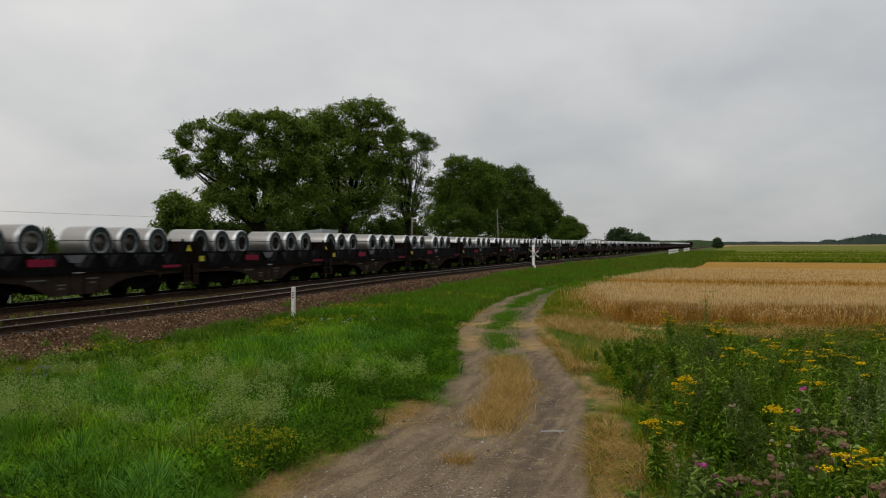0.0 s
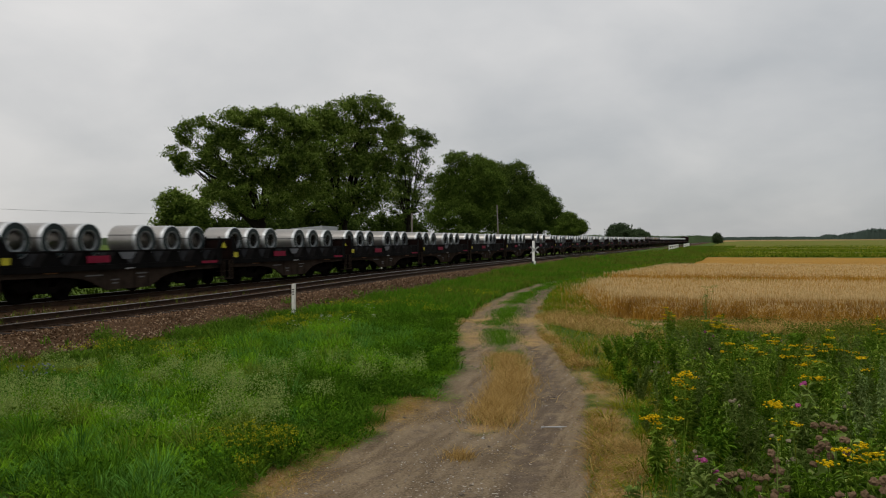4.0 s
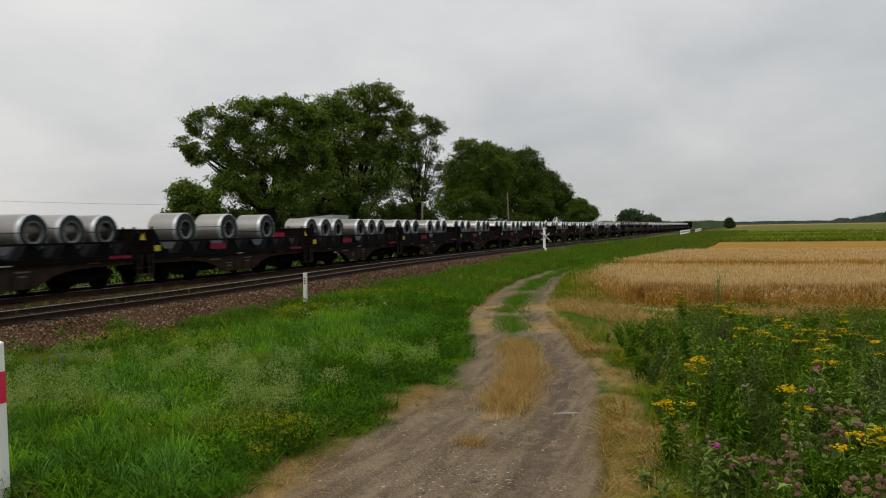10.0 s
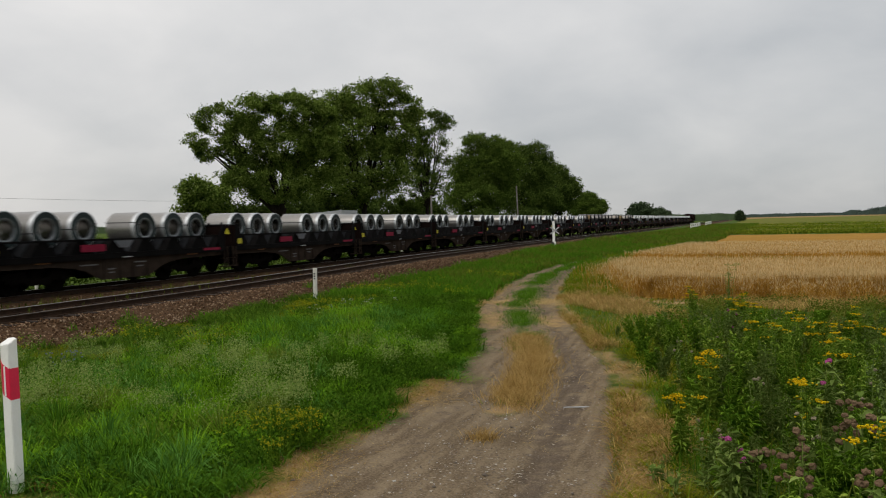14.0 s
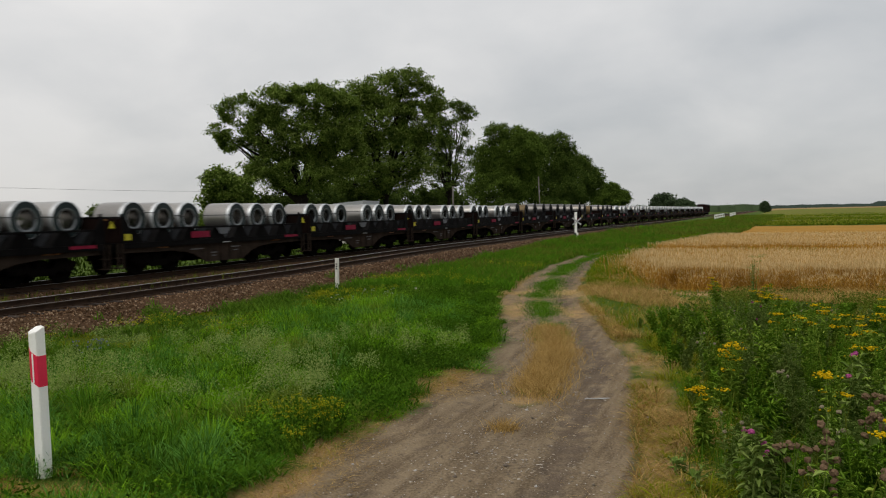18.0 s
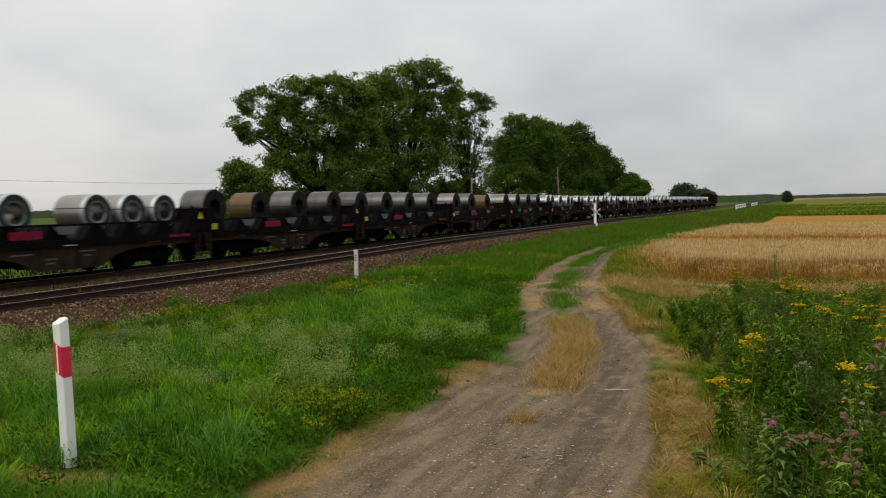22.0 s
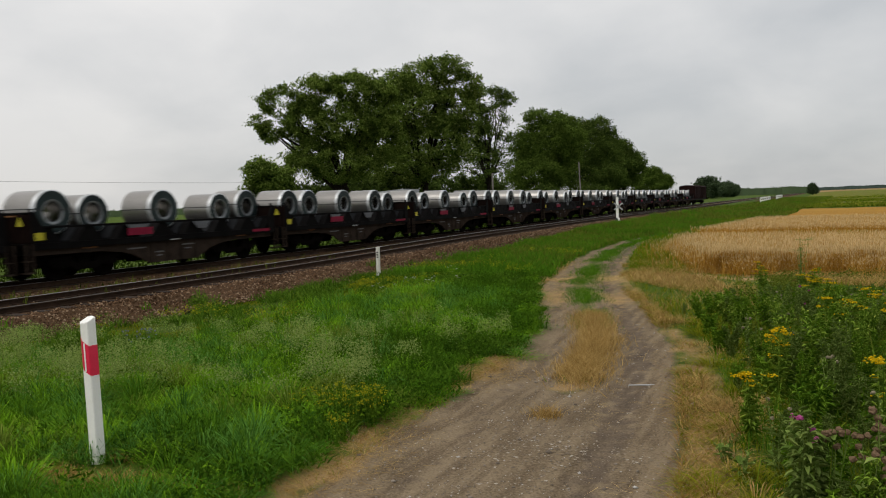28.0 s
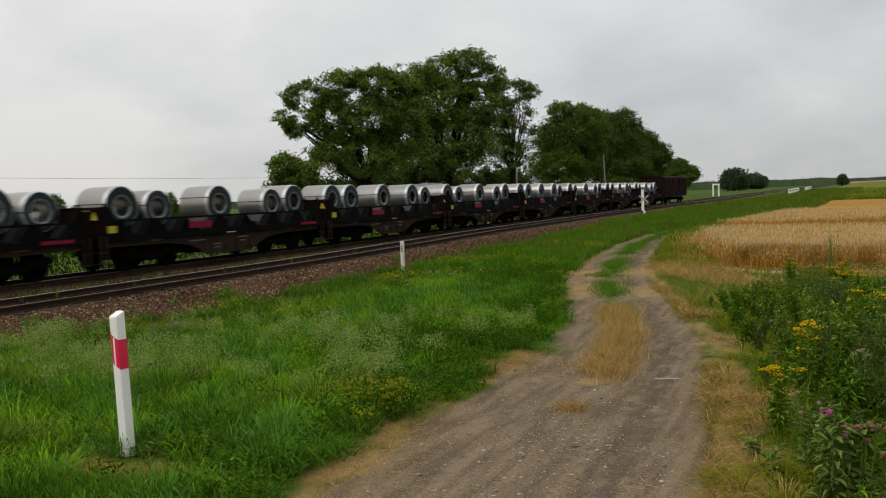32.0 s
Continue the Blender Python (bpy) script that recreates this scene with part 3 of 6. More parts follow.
def build_track(name, cx):
    root = thing(name, pose(cx, 0, 0), "rusty railway track with worn bright rail heads", "railway track")
    tagged(root, kind="structure")
    for sx in (-0.75, 0.75):
        bm = bmesh.new()
        foot = RAIL_Z - 0.16
        sweep(bm, cx, [(sx - 0.07, foot), (sx + 0.07, foot), (sx + 0.07, foot + 0.015), (sx + 0.012, foot + 0.035), (sx + 0.012, RAIL_Z - 0.05), (sx + 0.036, RAIL_Z - 0.035), (sx + 0.036, RAIL_Z - 0.008), (sx - 0.036, RAIL_Z - 0.008), (sx - 0.036, RAIL_Z - 0.035), (sx - 0.012, RAIL_Z - 0.05), (sx - 0.012, foot + 0.035), (sx - 0.07, foot + 0.015)])
        rail = part("rail", bm, M["railside"], root, "brown rusty steel rail")
        bm = bmesh.new()
        sweep(bm, cx, [(sx - 0.034, RAIL_Z - 0.006), (sx + 0.034, RAIL_Z - 0.006), (sx + 0.028, RAIL_Z), (sx - 0.028, RAIL_Z)])
        part("rail_head", bm, M["railtop" if sx < 0 or cx < -20 else "railfaint"], rail, "worn running surface")
    bm = bmesh.new()
    box(bm, -1.3, 1.3, -0.13, 0.13, 0.12, 0.30, 0.012)
    me = mesh_of("sleeper", bm, M["sleeper"])
    for k in range(150):
        s = new("sleeper", me)
        s.parent = root
        s.location = (float(bend(6 + 0.62 * k)) + random.uniform(-0.03, 0.03), 6 + 0.62 * k, float(hump(cx, 6 + 0.62 * k)) + random.uniform(-0.012, 0.004))
    bm = bmesh.new()
    for sx in (-0.75, 0.75):
        for dx in (-0.1, 0.1):
            box(bm, sx + dx - 0.03, sx + dx + 0.03, -0.05, 0.05, 0.298, 0.335, 0.01)
    bm.verts.index_update()
    one = [v.co.copy() for v in bm.verts]
    polys = [[v.index for v in f.verts] for f in bm.faces]
    bm.free()
    co, faces = [], []
    for k in range(120):
        faces += [[i + len(co) for i in f] for f in polys]
        co += [(v.x + float(bend(6 + 0.62 * k)), v.y + 6 + 0.62 * k, v.z + float(hump(cx, 6 + 0.62 * k))) for v in one]
    clips = sheet("rail_fastenings", co, faces, M["railside"])
    clips.parent = root
    tagged(clips, kind="stuff")


build_track("track_near", NEAR_X)
build_track("track_far", FAR_X)

# ---- train ----
PITCH = 12.04
STEP = 1.525
CRADLES = [6.30 + STEP * (i - 3) for i in range(7)]


def end_wall(root, u, sign):
    """sign -1: the leading end."""
    bm = bmesh.new()
    box(bm, -1.40, 1.40, u - 0.06, u + 0.06, 1.17, 2.02, 0.015)
    for x in (-1.2, -0.4, 0.4, 1.2):
        box(bm, x - 0.05, x + 0.05, u + sign * 0.055, u + sign * 0.13, 1.17, 2.0, 0.01)
    w = part("end_wall", bm, M["rust"], root, "rusty brown steel end wall")
    bm = bmesh.new()
    box(bm, -1.40, 1.40, u - 0.085, u + 0.085, 2.022, 2.075, 0.012)
    part("top_rail", bm, M["wagon"], w)
    if sign < 0:
        bm = bmesh.new()
        box(bm, 0.10, 0.86, u - 0.145, u - 0.135, 1.95, 1.99)
        part("orange_edge", bm, M["orange"], w, "orange painted edge")
    for x in (-1.33, 0.0, 1.33):
        bm = bmesh.new()
        tube(bm, (x, u, 2.07), (x, u, 2.17), 0.05, 0.045, 8)
        part("stake_head", bm, M["wagon"], w)
    # flank plate at both sides of the wall
    for sx in (-1, 1):
        bm = bmesh.new()
        a, b = (u - 0.06, u + 0.34) if sign < 0 else (u - 0.34, u + 0.06)
        x0, x1 = (1.385, 1.435) if sx > 0 else (-1.435, -1.385)
        prism(bm, [(a, 1.175), (b, 1.175), (b, 1.60), (u + 0.07 if sign < 0 else u - 0.07, 2.05), (u - 0.07 if sign < 0 else u + 0.07, 2.05)] if sign < 0 else [(a, 1.175), (b, 1.175), (u + 0.07, 2.05), (u - 0.07, 2.05), (a, 1.60)], "x", x0, x1)
        part("corner_plate", bm, M["wagon"], w)
    if sign < 0:
        bm = bmesh.new()
        prism(bm, [(0.90, 1.68), (1.17, 1.68), (1.035, 1.94)], "y", u - 0.137, u - 0.131)
        part("warning_triangle", bm, M["yellow"], w, "yellow triangular warning sign")
        bm = bmesh.new()
        box(bm, 1.437, 1.443, u + 0.02, u + 0.33, 1.26, 1.48)
        part("yellow_plate", bm, M["yellow"], w, "square yellow marking plate")
        for x in (0.42,):
            bm = bmesh.new()
            tube(bm, (x, u - 0.20, 1.25), (x, u - 0.20, 1.95), 0.010, seg=6)
            tube(bm, (x, u - 0.06, 1.95), (x, u - 0.20, 1.95), 0.010, seg=6)
            tube(bm, (x, u - 0.06, 1.25), (x, u - 0.20, 1.25), 0.010, seg=6)
            part("handrail", bm, M["orange"], w, "orange handrail")
    else:
        bm = bmesh.new()
        box(bm, -0.35, 0.35, u - 0.070, u - 0.064, 1.62, 1.86)
        part("red_plate", bm, M["redlabel"], w, "faded red plate")


def build_bogie(root, u):
    bm = bmesh.new()
    for sx in (-1, 1):
        prism(bm, [(u - 1.35, 0.52), (u - 1.25, 0.68), (u - 0.55, 0.74), (u - 0.35, 0.50), (u + 0.35, 0.50), (u + 0.55, 0.74), (u + 1.25, 0.68), (u + 1.35, 0.52), (u + 0.62, 0.44), (u + 0.40, 0.28), (u - 0.40, 0.28), (u - 0.62, 0.44)], "x", sx * 1.0 - 0.06, sx * 1.0 + 0.06)
    box(bm, -1.0, 1.0, u - 0.22, u + 0.22, 0.45, 0.76, 0.02)
    bogie = part("bogie", bm, M["bogie"], root, "grimy two-axle bogie, black with shadow in its colour")
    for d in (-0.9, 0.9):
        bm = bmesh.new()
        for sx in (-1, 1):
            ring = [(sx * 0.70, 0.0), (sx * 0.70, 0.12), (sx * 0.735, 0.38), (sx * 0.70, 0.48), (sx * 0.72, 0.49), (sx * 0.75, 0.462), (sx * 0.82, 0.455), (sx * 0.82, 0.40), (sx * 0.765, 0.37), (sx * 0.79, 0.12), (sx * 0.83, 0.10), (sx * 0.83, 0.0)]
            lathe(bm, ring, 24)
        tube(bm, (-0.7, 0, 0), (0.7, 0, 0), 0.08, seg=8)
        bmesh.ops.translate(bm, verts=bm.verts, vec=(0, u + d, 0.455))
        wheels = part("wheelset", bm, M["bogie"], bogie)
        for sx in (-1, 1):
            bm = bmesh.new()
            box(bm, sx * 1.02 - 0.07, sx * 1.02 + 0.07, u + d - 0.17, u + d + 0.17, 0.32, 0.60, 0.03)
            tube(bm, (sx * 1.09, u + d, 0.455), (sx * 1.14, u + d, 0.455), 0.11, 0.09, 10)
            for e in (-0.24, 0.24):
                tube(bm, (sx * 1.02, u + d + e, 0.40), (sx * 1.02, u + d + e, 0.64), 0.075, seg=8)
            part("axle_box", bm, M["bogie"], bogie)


def build_wagon(empty):
    """empty: the cradles that carry no coil and get a pale patch for their sky-lit lining."""
    root = thing("coil_wagon", pose(0, 0, 0), "grimy coil wagon in shadow-dark paint, with seven cross cradles and end walls", "freight wagon", "wagons of the goods train")
    # side sills and fish-bellied girders
    for sx in (-1, 1):
        bm = bmesh.new()
        x0, x1 = sx * 1.36, sx * 1.43
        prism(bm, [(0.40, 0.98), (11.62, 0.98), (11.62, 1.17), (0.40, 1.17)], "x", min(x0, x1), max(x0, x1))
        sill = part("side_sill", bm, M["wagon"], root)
        bm = bmesh.new()
        x0, x1 = sx * 1.22, sx * 1.30
        prism(bm, [(0.5, 0.98), (0.5, 0.82), (2.9, 0.80), (3.7, 0.72), (4.2, 0.60), (4.9, 0.27), (7.2, 0.27), (7.9, 0.60), (8.4, 0.72), (9.2, 0.80), (11.54, 0.82), (11.54, 0.98)], "x", min(x0, x1), max(x0, x1))
        g = part("girder", bm, M["belly"], root, "dusty brown fish-bellied side girder")
        for uu in (5.0, 5.75, 6.35, 7.1) if sx > 0 else ():
            bm = bmesh.new()
            a, b = sx * 1.301, sx * 1.345
            box(bm, min(a, b), max(a, b), uu - 0.03, uu + 0.03, 0.29, 0.97, 0.006)
            part("rib", bm, M["belly"], g)
        for uu, w, z in ((4.35, 0.75, 0.80), (5.35, 0.34, 0.62), (5.35, 0.24, 0.50), (6.75, 0.60, 0.80), (6.72, 0.30, 0.66)) if sx > 0 else ():
            bm = bmesh.new()
            a, b = sx * 1.3015, sx * 1.304
            box(bm, min(a, b), max(a, b), uu - w / 2, uu + w / 2, z - 0.022, z + 0.022)
            part("marking", bm, M["chalk"], g, "faded pale markings")
        if sx < 0:
            continue
        bm = bmesh.new()
        a, b = sx * 1.4315, sx * 1.436
        box(bm, min(a, b), max(a, b), 5.75, 6.22, 0.990, 1.022)
        part("white_line", bm, M["whitemark"], sill, "pale line")
        for uu, w, lab in ((4.46, 1.06, 0.24), (10.75, 1.05, 0.10)):
            bm = bmesh.new()
            a, b = (sx * 1.392, sx * 1.398) if lab > 0.2 else (sx * 1.437, sx * 1.443)
            z = 1.24 if lab > 0.2 else 1.06
            box(bm, min(a, b), max(a, b), uu - w / 2, uu + w / 2, z, z + lab)
            part("red_board", bm, M["redlabel"], root, "dull crimson lettering board")
        bm = bmesh.new()
        a, b = sx * 1.33, sx * 1.39
        box(bm, min(a, b), max(a, b), 0.56, 11.50, 1.595, 1.665, 0.01)
        part("side_rail", bm, M["wagon"], root)
    for a, b in ((2.2, 2.75), (9.35, 9.95)):
        bm = bmesh.new()
        box(bm, 1.3015, 1.309, a, b, 0.925, 0.965)
        part("rusty_label", bm, M["orange"], root, "small rust-orange label strip")
    # Added flat patches imitate skylight on the lining inside empty cradles.
    for i in empty:
        u = CRADLES[i] - 0.43
        bm = bmesh.new()
        prism(bm, [(u - 0.46, 1.59), (u + 0.46, 1.59), (u + 0.22, 1.34), (u - 0.22, 1.34)], "x", 1.391, 1.397)
        part("lit_lining_patch", bm, M["litlining"], root, "pale patch for the sky-lit lining of an empty cradle")
    # deck and saddles between the cradles
    bm = bmesh.new()
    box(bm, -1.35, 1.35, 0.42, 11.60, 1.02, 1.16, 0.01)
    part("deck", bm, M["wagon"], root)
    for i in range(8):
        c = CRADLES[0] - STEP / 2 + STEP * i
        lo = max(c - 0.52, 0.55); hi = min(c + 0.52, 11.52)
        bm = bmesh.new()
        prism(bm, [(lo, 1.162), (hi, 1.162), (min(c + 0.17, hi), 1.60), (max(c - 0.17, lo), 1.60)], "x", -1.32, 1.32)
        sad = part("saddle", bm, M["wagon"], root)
        for side in (-1, 1):
            if not (0.6 < c + side * 0.6 < 11.45):
                continue
            bm = bmesh.new()
            y0, y1 = c + side * 0.52, c + side * 0.20
            vs = [bm.verts.new(v) for v in ((-1.0, y0, 1.175), (1.0, y0, 1.175), (1.0, y1, 1.595), (-1.0, y1, 1.595))]
            f = bm.faces.new(vs if side > 0 else vs[::-1])
            ext = bmesh.ops.extrude_face_region(bm, geom=[f])
            bmesh.ops.translate(bm, verts=[v for v in ext["geom"] if isinstance(v, bmesh.types.BMVert)], vec=(0, side * 0.02, 0.016))
            bmesh.ops.recalc_face_normals(bm, faces=bm.faces)
            part("shaded_cradle_lining", bm, M["cradle"], sad, "worn cradle lining, coloured dark for the shade under coils")
    end_wall(root, 0.46, -1)
    end_wall(root, 11.58, 1)
    build_bogie(root, 2.52)
    build_bogie(root, 9.52)
    for u, s in ((0.0, -1), (12.04, 1)):
        bm = bmesh.new()
        box(bm, -1.3, 1.3, u - s * 0.40 - 0.05, u - s * 0.40 + 0.05, 0.84, 1.16, 0.015)
        beam = part("headstock", bm, M["wagon"], root)
        for x in (-0.875, 0.875):
            bm = bmesh.new()
            tube(bm, (x, u - s * 0.36, 1.06), (x, u - s * 0.20, 1.06), 0.12, 0.11, 12)
            tube(bm, (x, u - s * 0.22, 1.06), (x, u - s * 0.04, 1.06), 0.085, 0.085, 12)
            tube(bm, (x, u - s * 0.06, 1.06), (x, u - s * 0.005, 1.06), 0.235, 0.22, 16)
            part("buffer", bm, M["bogie"], beam)
        bm = bmesh.new()
        tube(bm, (0, u - s * 0.6, 1.0), (0, u - s * 0.02, 0.95), 0.05, 0.05, 8)
        part("coupling", bm, M["bogie"], beam)
        bm = bmesh.new()
        box(bm, 1.13, 1.45, u - s * 0.30 - 0.13, u - s * 0.30 + 0.13, 0.32, 0.36)
        for e in (-0.11, 0.11):
            box(bm, 1.38, 1.43, u - s * 0.30 + e - 0.025, u - s * 0.30 + e + 0.025, 0.34, 1.16)
        box(bm, 1.15, 1.44, u - s * 0.30 - 0.11, u - s * 0.30 + 0.11, 0.66, 0.69)
        part("step", bm, M["belly"], beam, "grimy brown step iron at the wagon corner")
        bm = bmesh.new()
        tube(bm, (1.40, u - s * 0.52, 1.18), (1.40, u - s * 0.52, 1.95), 0.014, seg=6)
        tube(bm, (1.40, u - s * 0.52, 1.95), (1.36, u - s * 0.44, 1.95), 0.014, seg=6)
        part("grab_rail", bm, M["bogie"], beam)
    bm = bmesh.new()
    tube(bm, (-0.4, 5.5, 0.42), (-0.4, 6.5, 0.42), 0.17, seg=12)
    tube(bm, (0.2, 4.3, 0.62), (0.2, 7.9, 0.62), 0.03, seg=6)
    part("brake_cylinder", bm, M["bogie"], root)
    return root


def build_coil(kind, label, radius, bore, half, coat, face, rim, group):
    root = thing("steel_coil", pose(0, 0, 0), label, "steel coil", group)
    e = 0.02
    bm = bmesh.new()
    lathe(bm, [(-half + e, radius), (half - (0.14 if rim else e), radius)], 36)
    part("wrap", bm, coat, root)
    for s in (-1, 1):
        bm = bmesh.new()
        ring = [(s * (half - e), radius), (s * half, radius - e)]
        for k in range(1, 5):
            r = radius - e - (radius - bore - 0.06) * k / 5
            ring += [(s * (half - 0.006 * (k % 2)), r)]
        ring += [(s * half, bore + 0.03)]
        lathe(bm, ring, 36)
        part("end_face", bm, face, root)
        if rim and s > 0:
            bm = bmesh.new()
            lathe(bm, [(s * (half - 0.15), radius + 0.004), (s * (half - 0.015), radius + 0.004), (s * (half + 0.004), radius - 0.012), (s * (half + 0.004), radius - 0.030)], 36)
            part("outer_rim_guard", bm, M["zincrim"], root, "bright outer edge guard")
            bm = bmesh.new()
            lathe(bm, [(s * (half + 0.004), bore + 0.075), (s * (half + 0.006), bore + 0.015), (s * (half - 0.02), bore), (s * (half - 0.12), bore)], 30)
            part("inner_rim_guard", bm, M["zincring"], root, "dull inner edge guard")
    bm = bmesh.new()
    lathe(bm, [(-half + 0.02, bore), (half - 0.02, bore)], 30)
    part("bore", bm, M["bore"] if rim else face, root)
    # two straps through the bore
    for ang in (-0.15, -2.98):
        bm = bmesh.new()
        box(bm, -half - 0.012, half + 0.012, -0.017, 0.017, radius + 0.001, radius + 0.006)
        box(bm, half + 0.006, half + 0.012, -0.017, 0.017, bore, radius + 0.004)
        bmesh.ops.rotate(bm, verts=bm.verts, cent=(0, 0, 0), matrix=Matrix.Rotation(ang + math.pi / 2, 3, "X"))
        part("eye_strap", bm, M["strap"], root)
    bm = bmesh.new()
    for k in range(4):
        a0, a1 = 1.15 + 0.05 * k, 1.20 + 0.05 * k
        vs = [bm.verts.new((x, (radius + 0.008) * math.cos(a), (radius + 0.008) * math.sin(a))) for x, a in ((0.30, a0), (0.45, a0), (0.45, a1), (0.30, a1))]
        bm.faces.new(vs)
    part("paper_tag", bm, M["whitepaint"], root, "white paper tag")
    return root


def build_boxcar():
    root = thing("covered_wagon", pose(0, 0, 0), "brown high-sided wagon at the tail of the train", "freight wagon", "wagons of the goods train")
    L = 15.6
    bm = bmesh.new()
    box(bm, -1.38, 1.38, 0.62, L - 0.62, 1.15, 3.35, 0.03)
    body = part("body", bm, M["boxcar"], root, "faded red-brown plank body")
    for k in range(10):
        bm = bmesh.new()
        u = 0.9 + (L - 1.8) * k / 9
        box(bm, 1.38, 1.46, u - 0.05, u + 0.05, 1.12, 3.3, 0.01)
        part("side_post", bm, M["boxcar"], body)
    for x in (-1.0, -0.35, 0.35, 1.0):
        bm = bmesh.new()
        box(bm, x - 0.05, x + 0.05, 0.54, 0.62, 1.12, 3.3, 0.01)
        part("end_post", bm, M["boxcar"], body)
    bm = bmesh.new()
    prism(bm, [(-1.44, 3.35), (1.44, 3.35), (1.0, 3.55), (0, 3.63), (-1.0, 3.55)], "y", 0.55, L - 0.55)
    part("roof", bm, M["boxcar"], root)
    bm = bmesh.new()
    box(bm, -1.3, 1.3, 0.55, L - 0.55, 0.85, 1.13, 0.02)
    part("underframe", bm, M["wagon"], root)
    bm = bmesh.new()
    box(bm, 0.2, 0.45, 0.535, 0.541, 1.9, 2.2)
    part("white_plate", bm, M["whitemark"], body, "small pale plate")
    build_bogie(root, 2.7)
    build_bogie(root, L - 2.7)
    for u, s in ((0.0, -1), (L, 1)):
        for x in (-0.875, 0.875):
            bm = bmesh.new()
            tube(bm, (x, u - s * 0.60, 1.06), (x, u - s * 0.06, 1.06), 0.11, 0.1, 12)
            tube(bm, (x, u - s * 0.06, 1.06), (x, u - s * 0.005, 1.06), 0.235, 0.22, 16)
            part("buffer", bm, M["bogie"], root)
    return root


TRAIN = []  # every thing of the train with its place along it at the start


# seconds and the metres that the train has gone
RUN = [(0, 0.00), (2, 23.09), (4, 45.70), (6, 67.96), (8, 89.96), (10, 111.80), (12, 133.58), (14, 155.38), (16, 177.28), (18, 199.34), (20, 221.61), (22, 244.10), (24, 266.84), (26, 289.74), (28, 312.98), (29, 324.34), (30, 336.04), (31, 347.84), (32, 359.62)]


FIRST = 28.05 - 0.95  # where the wagon of number 0 begins at the start


def build_train():
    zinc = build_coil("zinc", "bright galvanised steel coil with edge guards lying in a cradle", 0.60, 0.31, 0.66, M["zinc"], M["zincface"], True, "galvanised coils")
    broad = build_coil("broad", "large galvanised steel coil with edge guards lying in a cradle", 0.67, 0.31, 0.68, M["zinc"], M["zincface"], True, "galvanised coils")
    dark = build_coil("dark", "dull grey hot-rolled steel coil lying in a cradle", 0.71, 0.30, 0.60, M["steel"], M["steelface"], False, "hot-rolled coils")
    tan = build_coil("tan", "tan rust-filmed steel coil lying in a cradle", 0.66, 0.30, 0.60, M["tan"], M["steelface"], False, "hot-rolled coils")
    wagons = {empty: build_wagon(empty) for empty in ((3,), (1, 3, 5), (0, 2, 4), (2, 4))}
    car = build_boxcar()
    used = set()

    def put(ob, lead, dx, dz, turn=0.0):
        TRAIN.append((ob if ob not in used else None, ob, lead, dx, dz, turn))
        used.add(ob)

    def load(k):
        if k == 9:
            return ((1, broad), (3, broad), (5, broad))
        if k == 20:
            return ((0, dark), (2, tan), (4, dark), (6, dark))
        if k in (21, 23):
            return ((0, dark), (2, dark), (4, dark), (6, dark))
        if k == 22:
            return ((1, dark), (3, dark), (5, tan))
        if k >= 24:
            return ((0, broad), (1, zinc), (3, broad), (5, zinc), (6, broad)) if k % 2 else ((0, broad), (1, broad), (3, broad), (5, broad), (6, zinc))
        return tuple((i, zinc) for i in (0, 1, 2, 4, 5, 6))

    for k in range(-2, 36):
        lead = FIRST + PITCH * k
        put(wagons[(0, 2, 4) if k in (9, 22) else (1, 3, 5) if k in (20, 21, 23) else (2, 4) if k >= 24 else (3,)], lead, 0, 0)
        for i, coil in load(k):
            r = {zinc: 0.60, broad: 0.67, dark: 0.71, tan: 0.66}[coil]
            # the coil sinks into the vee of its cradle until it touches both flanks
            put(coil, lead + CRADLES[i], random.uniform(-0.06, 0.06), 1.42 + r - 0.02, random.choice((0, 0, 9, -12, 20, -5)))
    put(car, FIRST + PITCH * 36 + 0.6, 0, 0)


build_train()

# ---- posts, signs, fences ----


def build_guide_post():
    root = thing("guide_post", pose(-6.26, 5.43, float(ground_z(-6.26, 5.43)), 0, -1.6, -8), "white plastic guide post with a red band, standing in grass", "guide post")
    prof = [(-0.062, -0.045), (-0.005, -0.070), (0.066, -0.050), (0.066, 0.04), (0.0, 0.055), (-0.062, 0.04)]

    def body(z0, z1, grow=0.0, slope=0.0, slant=0.0):
        bm = bmesh.new()
        lo = [bm.verts.new((x * (1 + grow), y * (1 + grow), z0 - slant * x)) for x, y in prof]
        hi = [bm.verts.new((x * (1 + grow), y * (1 + grow), z1 + slope * y - slant * x)) for x, y in prof]
        for i in range(6):
            bm.faces.new((lo[i], lo[(i + 1) % 6], hi[(i + 1) % 6], hi[i]))
        bm.faces.new(lo[::-1]); bm.faces.new(hi)
        bmesh.ops.bevel(bm, geom=bm.edges[:], offset=0.006, segments=2, affect="EDGES")
        return bm

    part("shaft", body(-0.3, 1.40, 0.0, 0.5), M["whitepaint"], root)
    part("red_band", body(0.90, 1.20, 0.03, 0.0, 0.70), M["redfoil"], root, "crimson reflective band")
    bm = bmesh.new()
    prism(bm, [(0.0109, -0.0670), (0.0255, -0.0628), (0.0266, -0.0672), (0.0120, -0.0714)], "z", 0.90, 1.175)
    part("white_stripe", bm, M["whitepaint"], root, "narrow white stripe")


build_guide_post()


